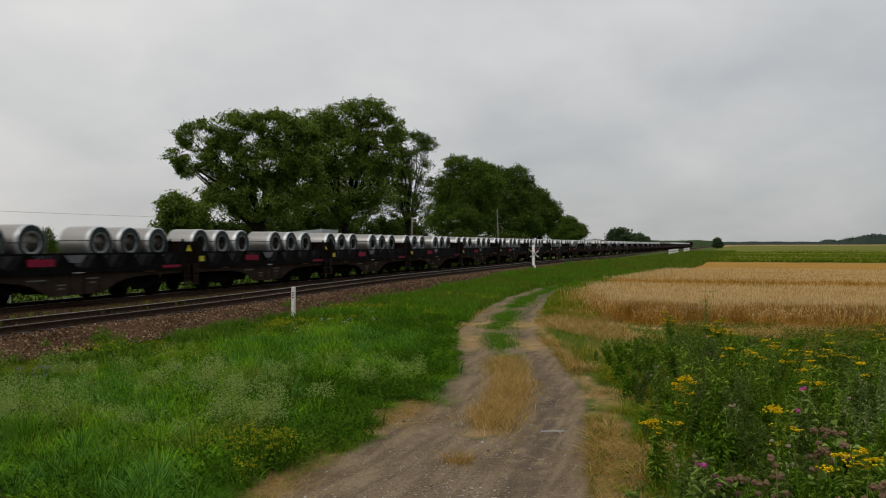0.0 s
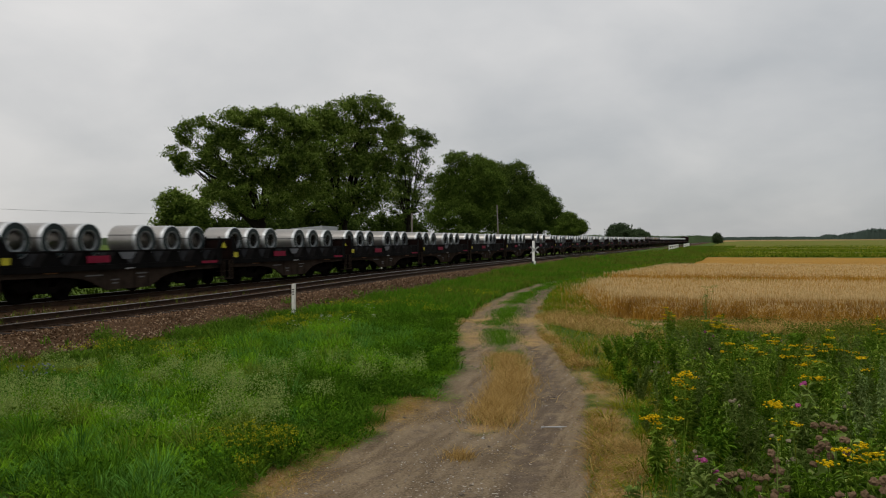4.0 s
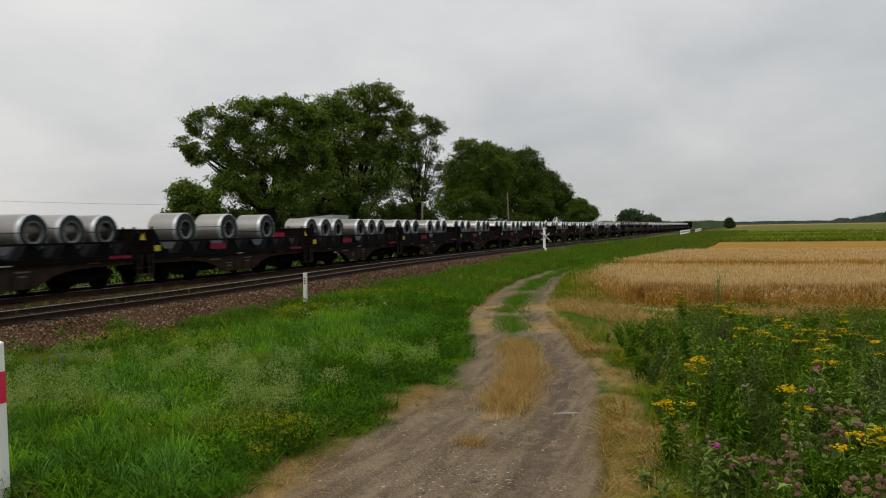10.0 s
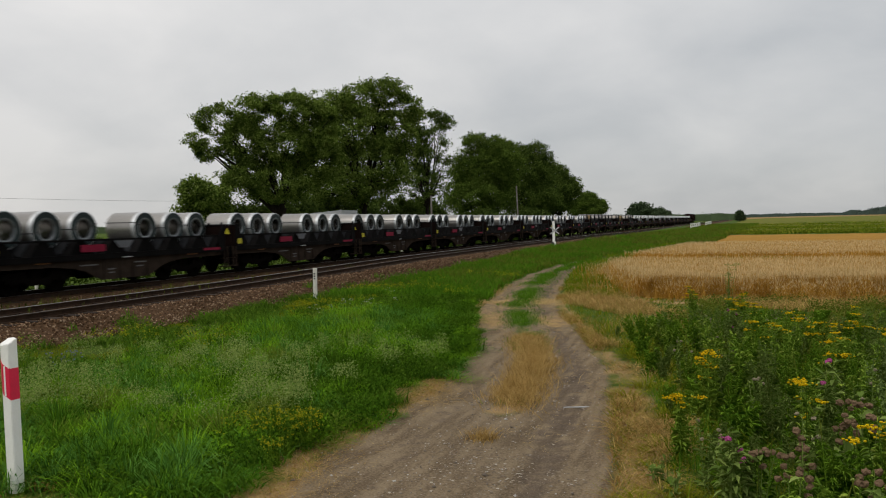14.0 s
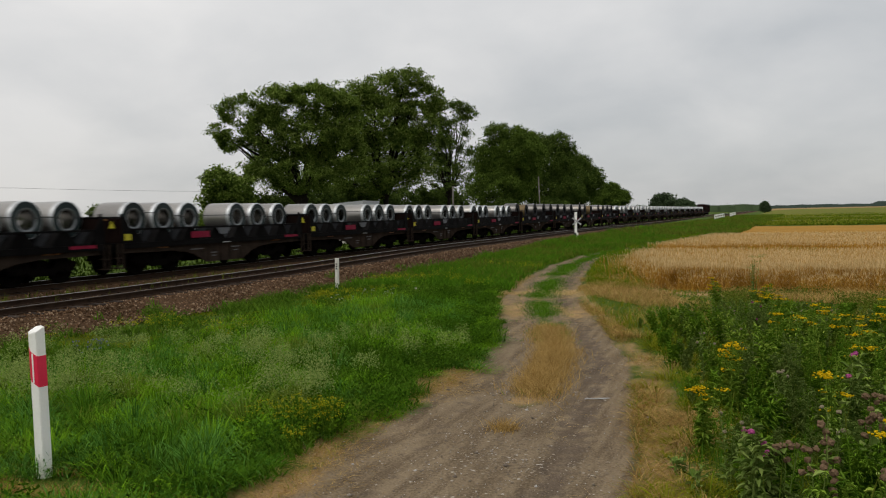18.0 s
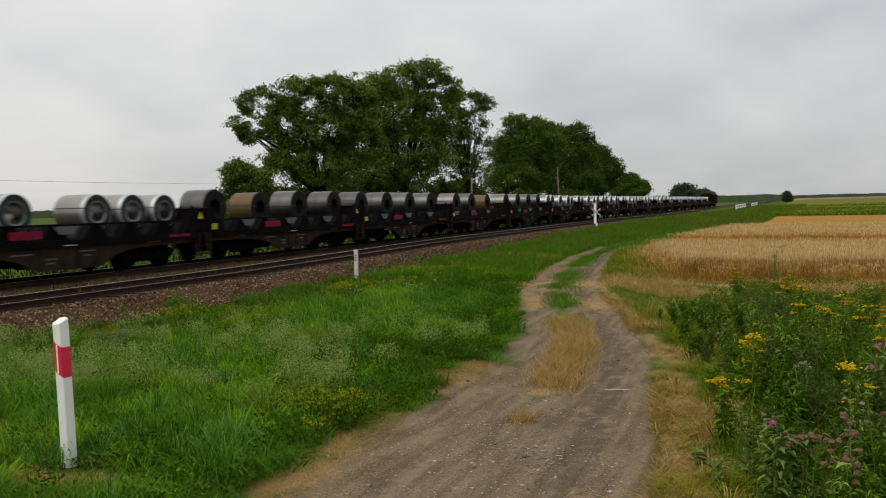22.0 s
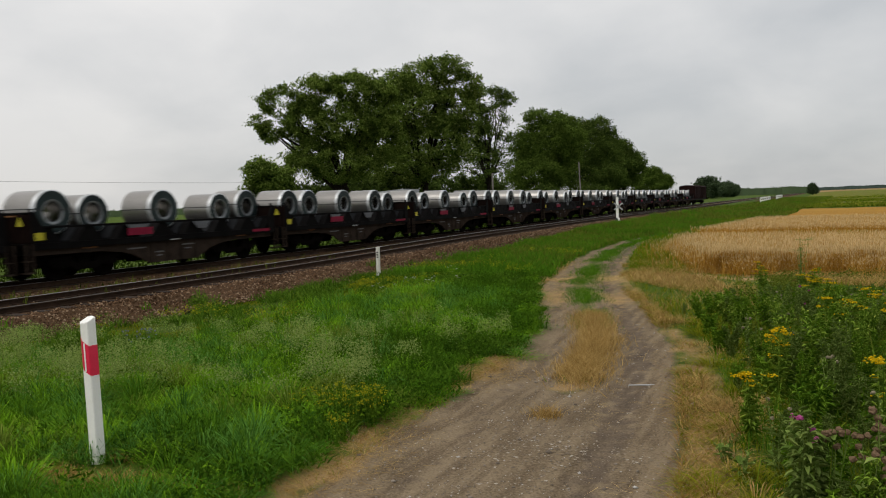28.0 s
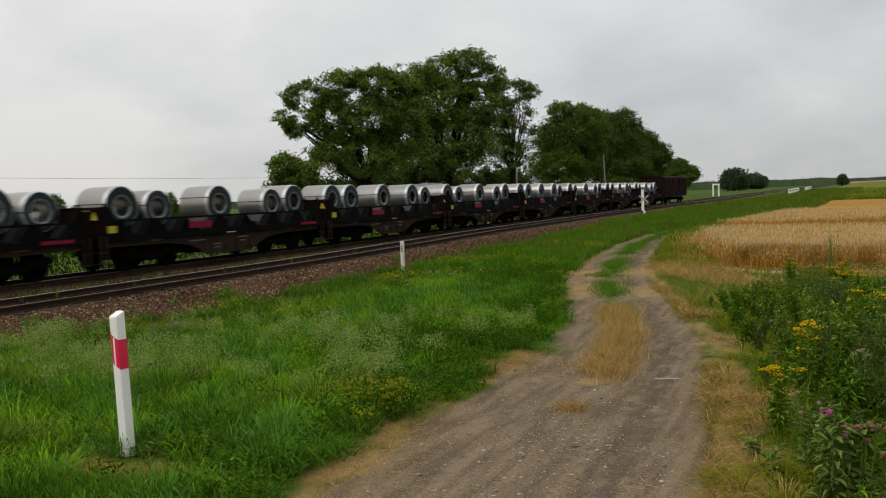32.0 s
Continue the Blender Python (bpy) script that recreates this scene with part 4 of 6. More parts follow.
def build_km_post(x, y, lean):
    root = thing("marker_post", pose(x, y, float(ground_z(x, y)), 0, lean, 6), "limewashed square concrete marker post beside the ballast", "marker post", "marker posts along the line")
    bm = bmesh.new()
    box(bm, -0.055, 0.055, -0.05, 0.05, -0.3, 1.06, 0.012)
    part("shaft", bm, M["concrete"], root)
    for k in range(3):
        bm = bmesh.new()
        box(bm, -0.03, 0.03, -0.0535, -0.0505, 0.86 - 0.075 * k, 0.90 - 0.075 * k)
        part("dark_mark", bm, M["black"], root)


build_km_post(-12.41, 21.92, 0.5)
build_km_post(-26.2, 24.0, 0.0)
build_km_post(-26.2, 61.0, 0.0)


def build_line_sign():
    x, y = -13.2, 60.5
    z = float(ground_z(x, y))
    root = thing("line_sign", pose(x, y, z), "white line-side post with a crossed board, on a dark foot", "railway sign")
    bm = bmesh.new()
    box(bm, -0.09, 0.09, -0.06, 0.06, 0.35, 2.0, 0.012)
    part("post", bm, M["whitepaint"], root)
    bm = bmesh.new()
    box(bm, -0.17, 0.03, -0.1, 0.1, -0.25, 0.42, 0.01)
    part("foot", bm, M["black"], root, "black painted foot")
    bm = bmesh.new()
    box(bm, 0.04, 0.17, -0.1, 0.1, -0.25, 0.42, 0.01)
    part("white_foot", bm, M["whitepaint"], root)
    for a in (-38, 38):
        bm = bmesh.new()
        box(bm, -0.42, 0.42, -0.085, -0.062, -0.05, 0.05, 0.005)
        bmesh.ops.rotate(bm, verts=bm.verts, cent=(0, 0, 0), matrix=Matrix.Rotation(radians(a), 3, "Y"))
        bmesh.ops.translate(bm, verts=bm.verts, vec=(0.1, -0.026 * (a > 0), 1.30))
        part("cross_arm", bm, M["whitemark"], root)


build_line_sign()


def build_railing(x, y, length):
    root = thing("culvert_railing", pose(x, y, float(ground_z(x, y)) - 0.1), "low white railing of a culvert beside the line", "railing", "culvert railings")
    n = 6
    for k in range(n):
        bm = bmesh.new()
        box(bm, -0.10, 0.10, length * k / (n - 1) - 0.1, length * k / (n - 1) + 0.1, -0.2, 1.35, 0.02)
        part("rail_post", bm, M["whitepaint"], root)
    for z in (0.6, 1.2):
        bm = bmesh.new()
        box(bm, -0.06, 0.06, -0.2, length + 0.2, z - 0.12, z + 0.12, 0.02)
        part("rail_bar", bm, M["whitepaint"], root)


build_railing(-9.0, 178, 46)
build_railing(-8.1, 243, 54)


def build_gantry():
    root = thing("signal_frame", pose(-26.6, 203, 0.2), "white portal of two posts and a beam beyond the tracks", "railway sign")
    for x in (-0.6, 0.7):
        bm = bmesh.new()
        box(bm, x - 0.16, x + 0.16, -0.15, 0.15, -0.3, 2.5, 0.03)
        part("post", bm, M["whitepaint"], root)
    bm = bmesh.new()
    box(bm, -0.8, 0.9, -0.17, 0.17, 2.5, 2.85, 0.03)
    part("beam", bm, M["whitepaint"], root)


build_gantry()


def build_pole(x, y, h, lean):
    root = thing("utility_pole", pose(x, y, 0, 0, lean, 0), "weathered grey wooden pole standing before the trees", "utility pole", "utility poles")
    bm = bmesh.new()
    tube(bm, (0, 0, -0.5), (0, 0, h), 0.13, 0.09, 10)
    part("shaft", bm, M["wood"], root)


build_pole(-33.0, 85.7, 5.6, 0)
build_pole(-33.0, 125, 8.2, -2.0)


def build_wires():
    root = thing("overhead_wire", pose(0, 0, 0), "thin dark overhead wire across the field", "wire")
    bm = bmesh.new()
    a, b = Vector((-75, 30, 6.3)), Vector((-75, 135, 7.3))
    pts = [a.lerp(b, k / 20) + Vector((0, 0, -0.6 * 4 * (k / 20) * (1 - k / 20))) for k in range(21)]
    for p, q in zip(pts, pts[1:]):
        tube(bm, p, q, 0.015, seg=5)
    part("strand", bm, M["wire"], root)


build_wires()


def build_shed():
    root = thing("field_shed", pose(-33.5, 63.0, 0, 0, 0, 8), "small pale shed with a grey sheet roof behind the tracks", "shed")
    bm = bmesh.new()
    box(bm, -1.2, 1.2, -1.9, 1.9, -0.2, 3.0, 0.02)
    part("wall", bm, M["render"], root)
    bm = bmesh.new()
    prism(bm, [(-1.4, 2.95), (1.4, 3.15), (1.4, 3.72), (-1.4, 3.5)], "y", -2.15, 2.15)
    part("roof", bm, M["roof"], root, "grey corrugated sheet roof")
    bm = bmesh.new()
    box(bm, 1.2, 1.26, -0.5, 0.5, 0.0, 2.0, 0.01)
    part("door", bm, M["wood"], root)


build_shed()

# ---- trees ----


def grow_tree(name, x, y, lobes, trunk_h, trunk_r, leaf, size, count, label, seed, limbs=9, gap=0.42, lean=(0, 0), category="tree"):
    """lobes: (dx, dy, z, rx, ry, rz) of the crown's masses. Leaves sit in clumps near the skins of the masses, with gaps between them."""
    r = np.random.default_rng(seed)
    z0 = float(ground_z(x, y))
    root = thing(name, pose(x, y, z0), label, category, "trees beyond the line")
    bm = bmesh.new()
    fork = Vector((lean[0], lean[1], trunk_h))
    tube(bm, (0, 0, -0.5), (fork.x * 0.5, fork.y * 0.5, trunk_h * 0.55), trunk_r * 1.25, trunk_r * 0.95, 9)
    tube(bm, (fork.x * 0.5, fork.y * 0.5, trunk_h * 0.5), fork, trunk_r * 0.95, trunk_r * 0.75, 9)
    tips = []
    for k in range(limbs):
        lb = lobes[k % len(lobes)]
        v = r.normal(size=3)
        v /= np.linalg.norm(v)
        tip = Vector((lb[0] + v[0] * lb[3] * 0.72, lb[1] + v[1] * lb[4] * 0.72, lb[2] + v[2] * lb[5] * 0.62))
        start = fork.lerp(Vector((0, 0, trunk_h * 0.6)), r.uniform(0, 0.5))
        mid = start.lerp(tip, 0.45) + Vector((r.uniform(-.6, .6), r.uniform(-.6, .6), r.uniform(0.2, 1.2)))
        tube(bm, start, mid, trunk_r * 0.46, trunk_r * 0.26, 7)
        tube(bm, mid, tip, trunk_r * 0.26, trunk_r * 0.06, 6)
        for j in range(3):
            q = mid.lerp(tip, r.uniform(0.1, 0.8))
            w = q + Vector((r.uniform(-1, 1) * lb[3] * 0.45, r.uniform(-1, 1) * lb[4] * 0.45, r.uniform(-0.2, 0.9) * lb[5] * 0.4))
            tube(bm, q, w, trunk_r * 0.13, trunk_r * 0.03, 5)
    part("trunk", bm, M["bark"], root)
    # clumps
    vol = np.array([l[3] * l[4] * l[5] for l in lobes]) ** 0.75
    pick = r.choice(len(lobes), size=count * 3, p=vol / vol.sum())
    L = np.array(lobes)[pick]
    v = r.normal(size=(len(pick), 3))
    v /= np.linalg.norm(v, axis=1)[:, None]
    rad = 0.55 + 0.5 * r.random(len(pick)) ** 0.6
    rad *= 1.02 + 0.24 * np.sin(v[:, 0] * 7 + seed) * np.sin(v[:, 2] * 6 + v[:, 1] * 5)
    c = L[:, :3] + v * L[:, 3:] * rad[:, None]
    cell = np.array([0.55 * noise.noise(Vector(p * 0.5 + seed * 3.1)) + 0.6 * noise.noise(Vector(p * 1.25 + seed * 1.7)) for p in c])
    keep = (cell > (gap - 0.5) * 0.9) & (c[:, 2] > 0.9)
    c = c[keep][:count]
    # each clump: a spray of leaf blades round its middle
    per = 11
    n = len(c) * per
    mid = np.repeat(c, per, 0) + np.clip(r.normal(scale=size * 1.3, size=(n, 3)), -size * 2.4, size * 2.4) * (1, 1, 0.7)
    nrm = r.normal(size=(n, 3)) + (0, 0, 1.1)
    nrm /= np.linalg.norm(nrm, axis=1)[:, None]
    ta = np.cross(nrm, r.normal(size=(n, 3)))
    ta /= np.linalg.norm(ta, axis=1)[:, None]
    tb = np.cross(nrm, ta)
    s = (size * r.uniform(0.5, 1.1, n))[:, None]
    quad = np.stack([mid - ta * s, mid - tb * s * 0.45 + nrm * s * 0.12, mid + ta * s, mid + tb * s * 0.45 + nrm * s * 0.12], 1)
    ob = quick("crown", quad.reshape(-1, 3), np.arange(n * 4), np.full(n, 4), leaf)
    ob.parent = root
    return root


def tree_row():
    oak = "broad leafy oak with an uneven airy crown beyond the railway"
    g = grow_tree
    g("oak", -42, 65.7, [(-5.4, -3.7, 10.5, 1.1, 1.1, 0.7), (-4.5, -3.0, 9.4, 1.2, 1.2, 0.8), (-3.7, -2.5, 12.4, 2.1, 2.1, 1.3), (-1.1, -0.7, 13.4, 2.7, 2.7, 1.3), (1.8, 1.1, 13.6, 2.7, 2.7, 1.4), (-1.6, -1.0, 10.3, 2.7, 2.7, 2.0), (1.3, 0.8, 10.4, 3.2, 3.2, 2.5), (-1.5, -1.0, 6.9, 2.6, 2.6, 1.6), (0.7, 0.4, 6.6, 3.5, 3.5, 1.8), (4.4, 2.7, 12.3, 1.9, 1.9, 1.8), (4.2, 2.6, 9.0, 2.2, 2.2, 2.4)], 4.2, 0.36, M["leaf"], 0.145, 9800, oak, 3, limbs=28, gap=0.55, lean=(1.2, 0.8))
    g("oak", -43, 88.6, [(-3.1, -1.5, 16.6, 3.0, 3.0, 2.3), (0.1, 0.1, 18.1, 2.8, 2.8, 1.9), (2.8, 1.3, 18.6, 2.4, 2.4, 1.7), (5.1, 2.3, 16.5, 1.8, 1.8, 1.8), (-0.6, -0.3, 13.9, 4.4, 4.4, 3.2), (3.2, 1.5, 13.6, 3.2, 3.2, 2.8), (-4.0, -2.0, 10.8, 3.4, 3.4, 3.1), (1.3, 0.6, 9.6, 4.6, 4.6, 3.4), (-3.1, -1.6, 6.5, 4.9, 4.9, 2.1)], 5.0, 0.40, M["leaf"], 0.18, 9800, oak, 5, limbs=30, gap=0.52)
    g("oak", -44, 112.6, [(-0.5, -0.2, 17.4, 3.3, 3.3, 2.1), (2.1, 0.8, 17.9, 2.1, 2.1, 1.7), (-2.5, -1.0, 13.8, 3.1, 3.1, 3.6), (1.0, 0.4, 12.3, 2.9, 2.9, 3.8), (-1.8, -0.7, 7.6, 4.3, 4.3, 2.9)], 5.5, 0.32, M["leaf2"], 0.18, 3600, "tall thin-leaved tree with sky showing through its crown", 8, limbs=26, gap=0.66)
    g("hazel_bush", -41, 53.6, [(-0.1, -0.1, 5.4, 1.2, 1.2, 1.0), (0.8, 0.6, 4.6, 1.6, 1.6, 1.3), (-0.6, -0.5, 4.1, 1.0, 1.0, 0.8), (0.1, 0.0, 2.4, 1.7, 1.7, 1.5)], 1.6, 0.16, M["leaf"], 0.17, 1500, "round green hazel bush at the edge of the trees", 11, limbs=6, gap=0.34, category="bush")
    mp = "dense dark green maple in the row beyond the railway"
    g("maple", -44, 141.5, [(-1.4, -0.4, 17.0, 2.4, 2.4, 1.9), (1.6, 0.5, 16.2, 2.6, 2.6, 2.2), (-3.2, -1.0, 12.4, 2.8, 2.8, 3.4), (2.6, 0.8, 12.6, 4.2, 4.2, 4.4), (-0.8, -0.2, 11.0, 4.0, 4.0, 4.0), (-1.2, -0.4, 7.0, 6.0, 6.0, 3.6)], 4.0, 0.45, M["leaflight"], 0.22, 7600, "light green maple in the row beyond the railway", 13, limbs=8, gap=0.34)
    g("maple", -44, 172.6, [(-4.4, -1.2, 18.2, 3.0, 3.0, 2.4), (-1.6, -0.4, 17.2, 3.2, 3.2, 2.4), (2.6, 0.7, 17.6, 2.8, 2.8, 2.2), (4.6, 1.2, 15.2, 2.4, 2.4, 2.2), (-0.6, -0.2, 13.2, 5.8, 5.8, 4.4), (0.2, 0.2, 8.0, 6.8, 6.8, 4.5)], 4.6, 0.5, M["leaf2"], 0.22, 9000, mp, 17, limbs=8, gap=0.32)
    g("maple", -44, 209.3, [(-4.0, -0.9, 15.6, 3.2, 3.2, 2.8), (-0.6, -0.1, 14.6, 3.0, 3.0, 2.6), (2.8, 0.7, 11.0, 3.0, 3.0, 2.8), (-1.6, -0.2, 9.4, 6.2, 6.2, 5.0)], 4.2, 0.5, M["leaf2"], 0.24, 7500, mp, 19, limbs=8, gap=0.32)
    g("maple", -43, 257.6, [(-1.8, -0.2, 9.0, 3.2, 3.2, 2.6), (1.8, 0.4, 6.9, 2.6, 2.6, 2.2), (-2.7, -0.5, 6.0, 5.6, 5.6, 3.2)], 3.2, 0.4, M["leaflight"], 0.26, 4200, mp, 29, limbs=6, gap=0.32)
    g("field_bush", -50.0, 49.3, [(0, 0, 2.6, 0.55, 0.55, 0.9), (0.1, 0, 1.4, 0.8, 0.8, 1.0)], 0.8, 0.10, M["leaf2"], 0.12, 420, "narrow dark bush standing in the meadow", 71, limbs=5, gap=0.3, category="bush")
    g("field_bush", -50.5, 51.6, [(0, 0, 1.1, 1.3, 1.5, 0.9), (0.5, 1.0, 0.8, 1.0, 1.2, 0.7)], 0.5, 0.08, M["leaflight"], 0.12, 520, "low yellow-green bush standing in the meadow", 72, limbs=5, gap=0.3, category="bush")
    g("field_bush", -58.0, 44.4, [(0, 0, 3.0, 0.8, 0.8, 0.8), (0.1, 0, 1.7, 1.2, 1.2, 1.2)], 0.8, 0.10, M["leaf2"], 0.14, 520, "dark leafy bush standing in the meadow", 73, limbs=5, gap=0.3, category="bush")
    th = "round leafy bush standing by itself near the line"
    g("thorn_bush", -41, 372, [(0, 0, 6.0, 4.6, 6, 3.8), (0, 3, 3.4, 5.0, 8, 3.2)], 2.0, 0.3, M["farleaf"], 0.6, 900, th, 37, limbs=5, gap=0.3, category="bush")
    g("thorn_bush", -41, 470, [(0, 0, 4.8, 6.0, 12, 3.0), (0, 5, 3.2, 5.0, 12, 2.6)], 2.0, 0.3, M["farleaf"], 0.7, 900, th, 41, limbs=5, gap=0.3, category="bush")
    g("lone_tree", 2.0, 430, [(0, 0, 3.3, 1.7, 2, 2.0), (0.3, 0, 1.9, 2.0, 2, 1.7)], 1.2, 0.25, M["farleaf"], 0.36, 900, "dark round tree at the far end of the fields", 43, limbs=5, gap=0.28)
    for k, (dx, dy, z) in enumerate(((-47, 67, 5.0), (-47, 76, 5.8), (-47.5, 82, 6.0), (-48, 94, 6.2), (-48, 108, 6.4), (-48, 122, 6.8), (-40, 131, 4.6), (-39, 160, 5.0))):
        g("undergrowth_bush", dx, dy, [(0, -3, z * 0.50, 2.2, 4.2, z * 0.48), (0, 4, z * 0.46, 2.4, 4.8, z * 0.44), (0, 0, z * 0.3, 2.4, 5.5, z * 0.34)], 1.0, 0.10, M["undergrowth"], 0.24, 1500, "undergrowth below the trees, leaves coloured as in shade", 50 + k, limbs=6, gap=0.42, category="bush")


tree_row()


def build_far_woods():
    """Woods along the horizon: lumpy canopies with a fringe of leaves."""
    r = np.random.default_rng(99)
    belts = ((-330, 600, 1, 690, 7.2, "farleaf", 0.0), (-700, 240, -240, 600, 6.5, "farleaf", 0.0), (-600, -60, -700, 240, 6.5, "farleaf", 0.0), (15, 1480, 700, 1400, 6.0, "hazyleaf", 0.0), (160, 1240, 620, 1180, 15.0, "hazyleaf", 0.12), (150, 1330, 178, 1320, 8.5, "hazyleaf", 0.5))
    for x0, y0, x1, y1, h, leaf, rise in belts:
        a, b = np.array((x0, y0), float), np.array((x1, y1), float)
        long = np.linalg.norm(b - a)
        side = np.array((b[1] - a[1], a[0] - b[0])) / long
        n = int(long / 1.6)
        k = np.linspace(0, 1, n)
        crowns = h * (0.86 + 0.10 * np.sin(k * long * 0.021 + 1) * np.sin(k * long * 0.013) + 0.05 * np.sin(k * long * 0.16) + r.normal(scale=0.022, size=n))
        if rise:
            crowns = crowns * np.minimum(1, 0.25 + 0.75 * np.sin(np.minimum(k / rise, 1) * 1.57)) * np.clip((1.0001 - k) * 8, 0.2, 1)
        rows = []
        for off, up in ((-9, -0.05), (-8, 0.45), (-6, 0.80), (0, 1.0), (6, 0.8), (9, -0.05)):
            p = a + (b - a) * k[:, None] + side * (off + r.normal(scale=0.9, size=(n, 1)))
            rows.append(np.stack([p[:, 0], p[:, 1], ground_z(p[:, 0], p[:, 1]) + crowns * up + (r.normal(scale=0.05 * h, size=n) if 0.4 < up < 0.9 else 0)], -1))
        co = np.concatenate(rows)
        idx = np.arange(len(co)).reshape(6, n)
        hull = np.stack([idx[:-1, :-1], idx[:-1, 1:], idx[1:, 1:], idx[1:, :-1]], -1).reshape(-1, 4)
        m = n * 10
        pick = r.integers(n, n * 5, m)
        mid = co[pick] + r.normal(scale=0.055 * h, size=(m, 3))
        ta = r.normal(size=(m, 3)); ta /= np.linalg.norm(ta, axis=1)[:, None]
        tb = np.cross(ta, r.normal(size=(m, 3))); tb /= np.linalg.norm(tb, axis=1)[:, None]
        ss = (h * 0.055 * r.uniform(0.6, 1.4, m))[:, None]
        quad = np.stack([mid - ta * ss, mid - tb * ss, mid + ta * ss, mid + tb * ss], 1).reshape(-1, 3)
        loops = np.concatenate([hull.ravel(), len(co) + np.arange(m * 4)])
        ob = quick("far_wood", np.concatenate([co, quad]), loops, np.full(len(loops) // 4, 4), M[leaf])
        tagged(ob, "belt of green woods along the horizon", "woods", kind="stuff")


build_far_woods()

# ---- grass, wheat and herbs ----


def blades(name, x, y, h, w, lean, material, label, category="grass", ear=None, base=None, head=None):
    """One bent blade for each place: a quad and a tip, as one stuff object. ear: (share of the height, width) of a seed head."""
    n = len(x)
    z = ground_z(x, y) - 0.02 if base is None else base
    a = rng.uniform(0, 2 * math.pi, n)
    b = rng.uniform(0, 2 * math.pi, n)
    ca, sa = np.cos(a) * w / 2, np.sin(a) * w / 2
    lx, ly = np.cos(b) * lean * h, np.sin(b) * lean * h
    p = np.stack([x, y, z], -1)
    side = np.stack([ca, sa, np.zeros(n)], -1)
    mid = p + np.stack([lx * 0.35, ly * 0.35, h * 0.58], -1)
    tip = p + np.stack([lx, ly, h], -1)
    if ear is None:
        co = np.stack([p - side, p + side, mid + side * 0.75, mid - side * 0.75, tip], 1)
        loops = (np.arange(n)[:, None] * 5 + np.array([0, 1, 2, 3, 3, 2, 4])).ravel()
        sizes = np.tile([4, 3], n)
    else:
        es, ew = ear
        neck = p + np.stack([lx * (1 - es), ly * (1 - es), h * (1 - es)], -1)
        belly = p + np.stack([lx * (1 - es * 0.5), ly * (1 - es * 0.5), h * (1 - es * 0.5)], -1)
        wide = side / np.maximum(w, 1e-6)[:, None] * ew if np.ndim(w) else side / w * ew
        co = np.stack([p - side, p + side, neck + side, neck - side, belly + wide, belly - wide, tip], 1)
        loops = (np.arange(n)[:, None] * 7 + np.array([0, 1, 2, 3, 3, 2, 4, 5, 5, 4, 6])).ravel()
        sizes = np.tile([4, 4, 3], n)
    ob = quick(name, co.reshape(-1, 3), loops, sizes, material)
    if head:
        ob.data.materials.append(head)
        ob.data.polygons.foreach_set("material_index", np.tile([0, 1, 1], n).astype(np.int32))
    return tagged(ob, label, category, kind="stuff")


def patchy(x, y, scale, seed):
    return np.array([noise.noise(Vector((a * scale + seed, b * scale, seed))) for a, b in zip(x, y)])


def clumps(x, y, size, seed):
    """Nearness to the middle of a clump (1 in the middle, 0 in the gap between clumps), and a number that tells the clumps apart."""
    gx, gy = np.floor(x / size), np.floor(y / size)
    best, who = np.full(len(x), 9.0), np.zeros(len(x))
    for i in (-1, 0, 1):
        for j in (-1, 0, 1):
            cx, cy = gx + i, gy + j
            h = np.mod(np.sin(cx * 127.1 + cy * 311.7 + seed) * 43758.5453, 1.0)
            k = np.mod(np.sin(cx * 269.5 + cy * 183.3 + seed) * 28001.8384, 1.0)
            d = np.hypot((cx + h) * size - x, (cy + k) * size - y) / size
            near = d < best
            best, who = np.where(near, d, best), np.where(near, h * 0.5 + k * 0.5, who)
    return np.clip(1 - (best / 0.85) ** 2, 0, 1), who


def tufts(name, x, y, spread, h, per, size, material, label, category, top=False):
    """Small bushy plants: a dome of little leaves (or, with top, of flower clusters) on each place."""
    n = len(x) * per
    H = np.repeat(h, per)
    a, d = rng.uniform(0, 2 * math.pi, n), spread * np.sqrt(rng.random(n)) * np.repeat(rng.uniform(0.6, 1.4, len(x)), per)
    t = 1 - 0.32 * rng.random(n) ** 1.5 if top else 0.1 + 0.9 * rng.random(n) ** 0.7
    px, py = np.repeat(x, per) + np.cos(a) * d, np.repeat(y, per) + np.sin(a) * d
    mid = np.stack([px, py, ground_z(px, py) + H * t * (1 - 0.45 * (d / (spread * 1.4)) ** 2)], -1)
    nrm = rng.normal(size=(n, 3)) + (0, 0, 0.8)
    nrm /= np.linalg.norm(nrm, axis=1)[:, None]
    ta = np.cross(nrm, rng.normal(size=(n, 3)))
    ta /= np.linalg.norm(ta, axis=1)[:, None]
    tb = np.cross(nrm, ta)
    s = (size * rng.uniform(0.5, 1.3, n))[:, None]
    quad = np.stack([mid - ta * s, mid - tb * s * 0.5, mid + ta * s, mid + tb * s * 0.5], 1)
    ob = quick(name, quad.reshape(-1, 3), np.arange(n * 4), np.full(n, 4), material)
    return tagged(ob, label, category, kind="stuff")


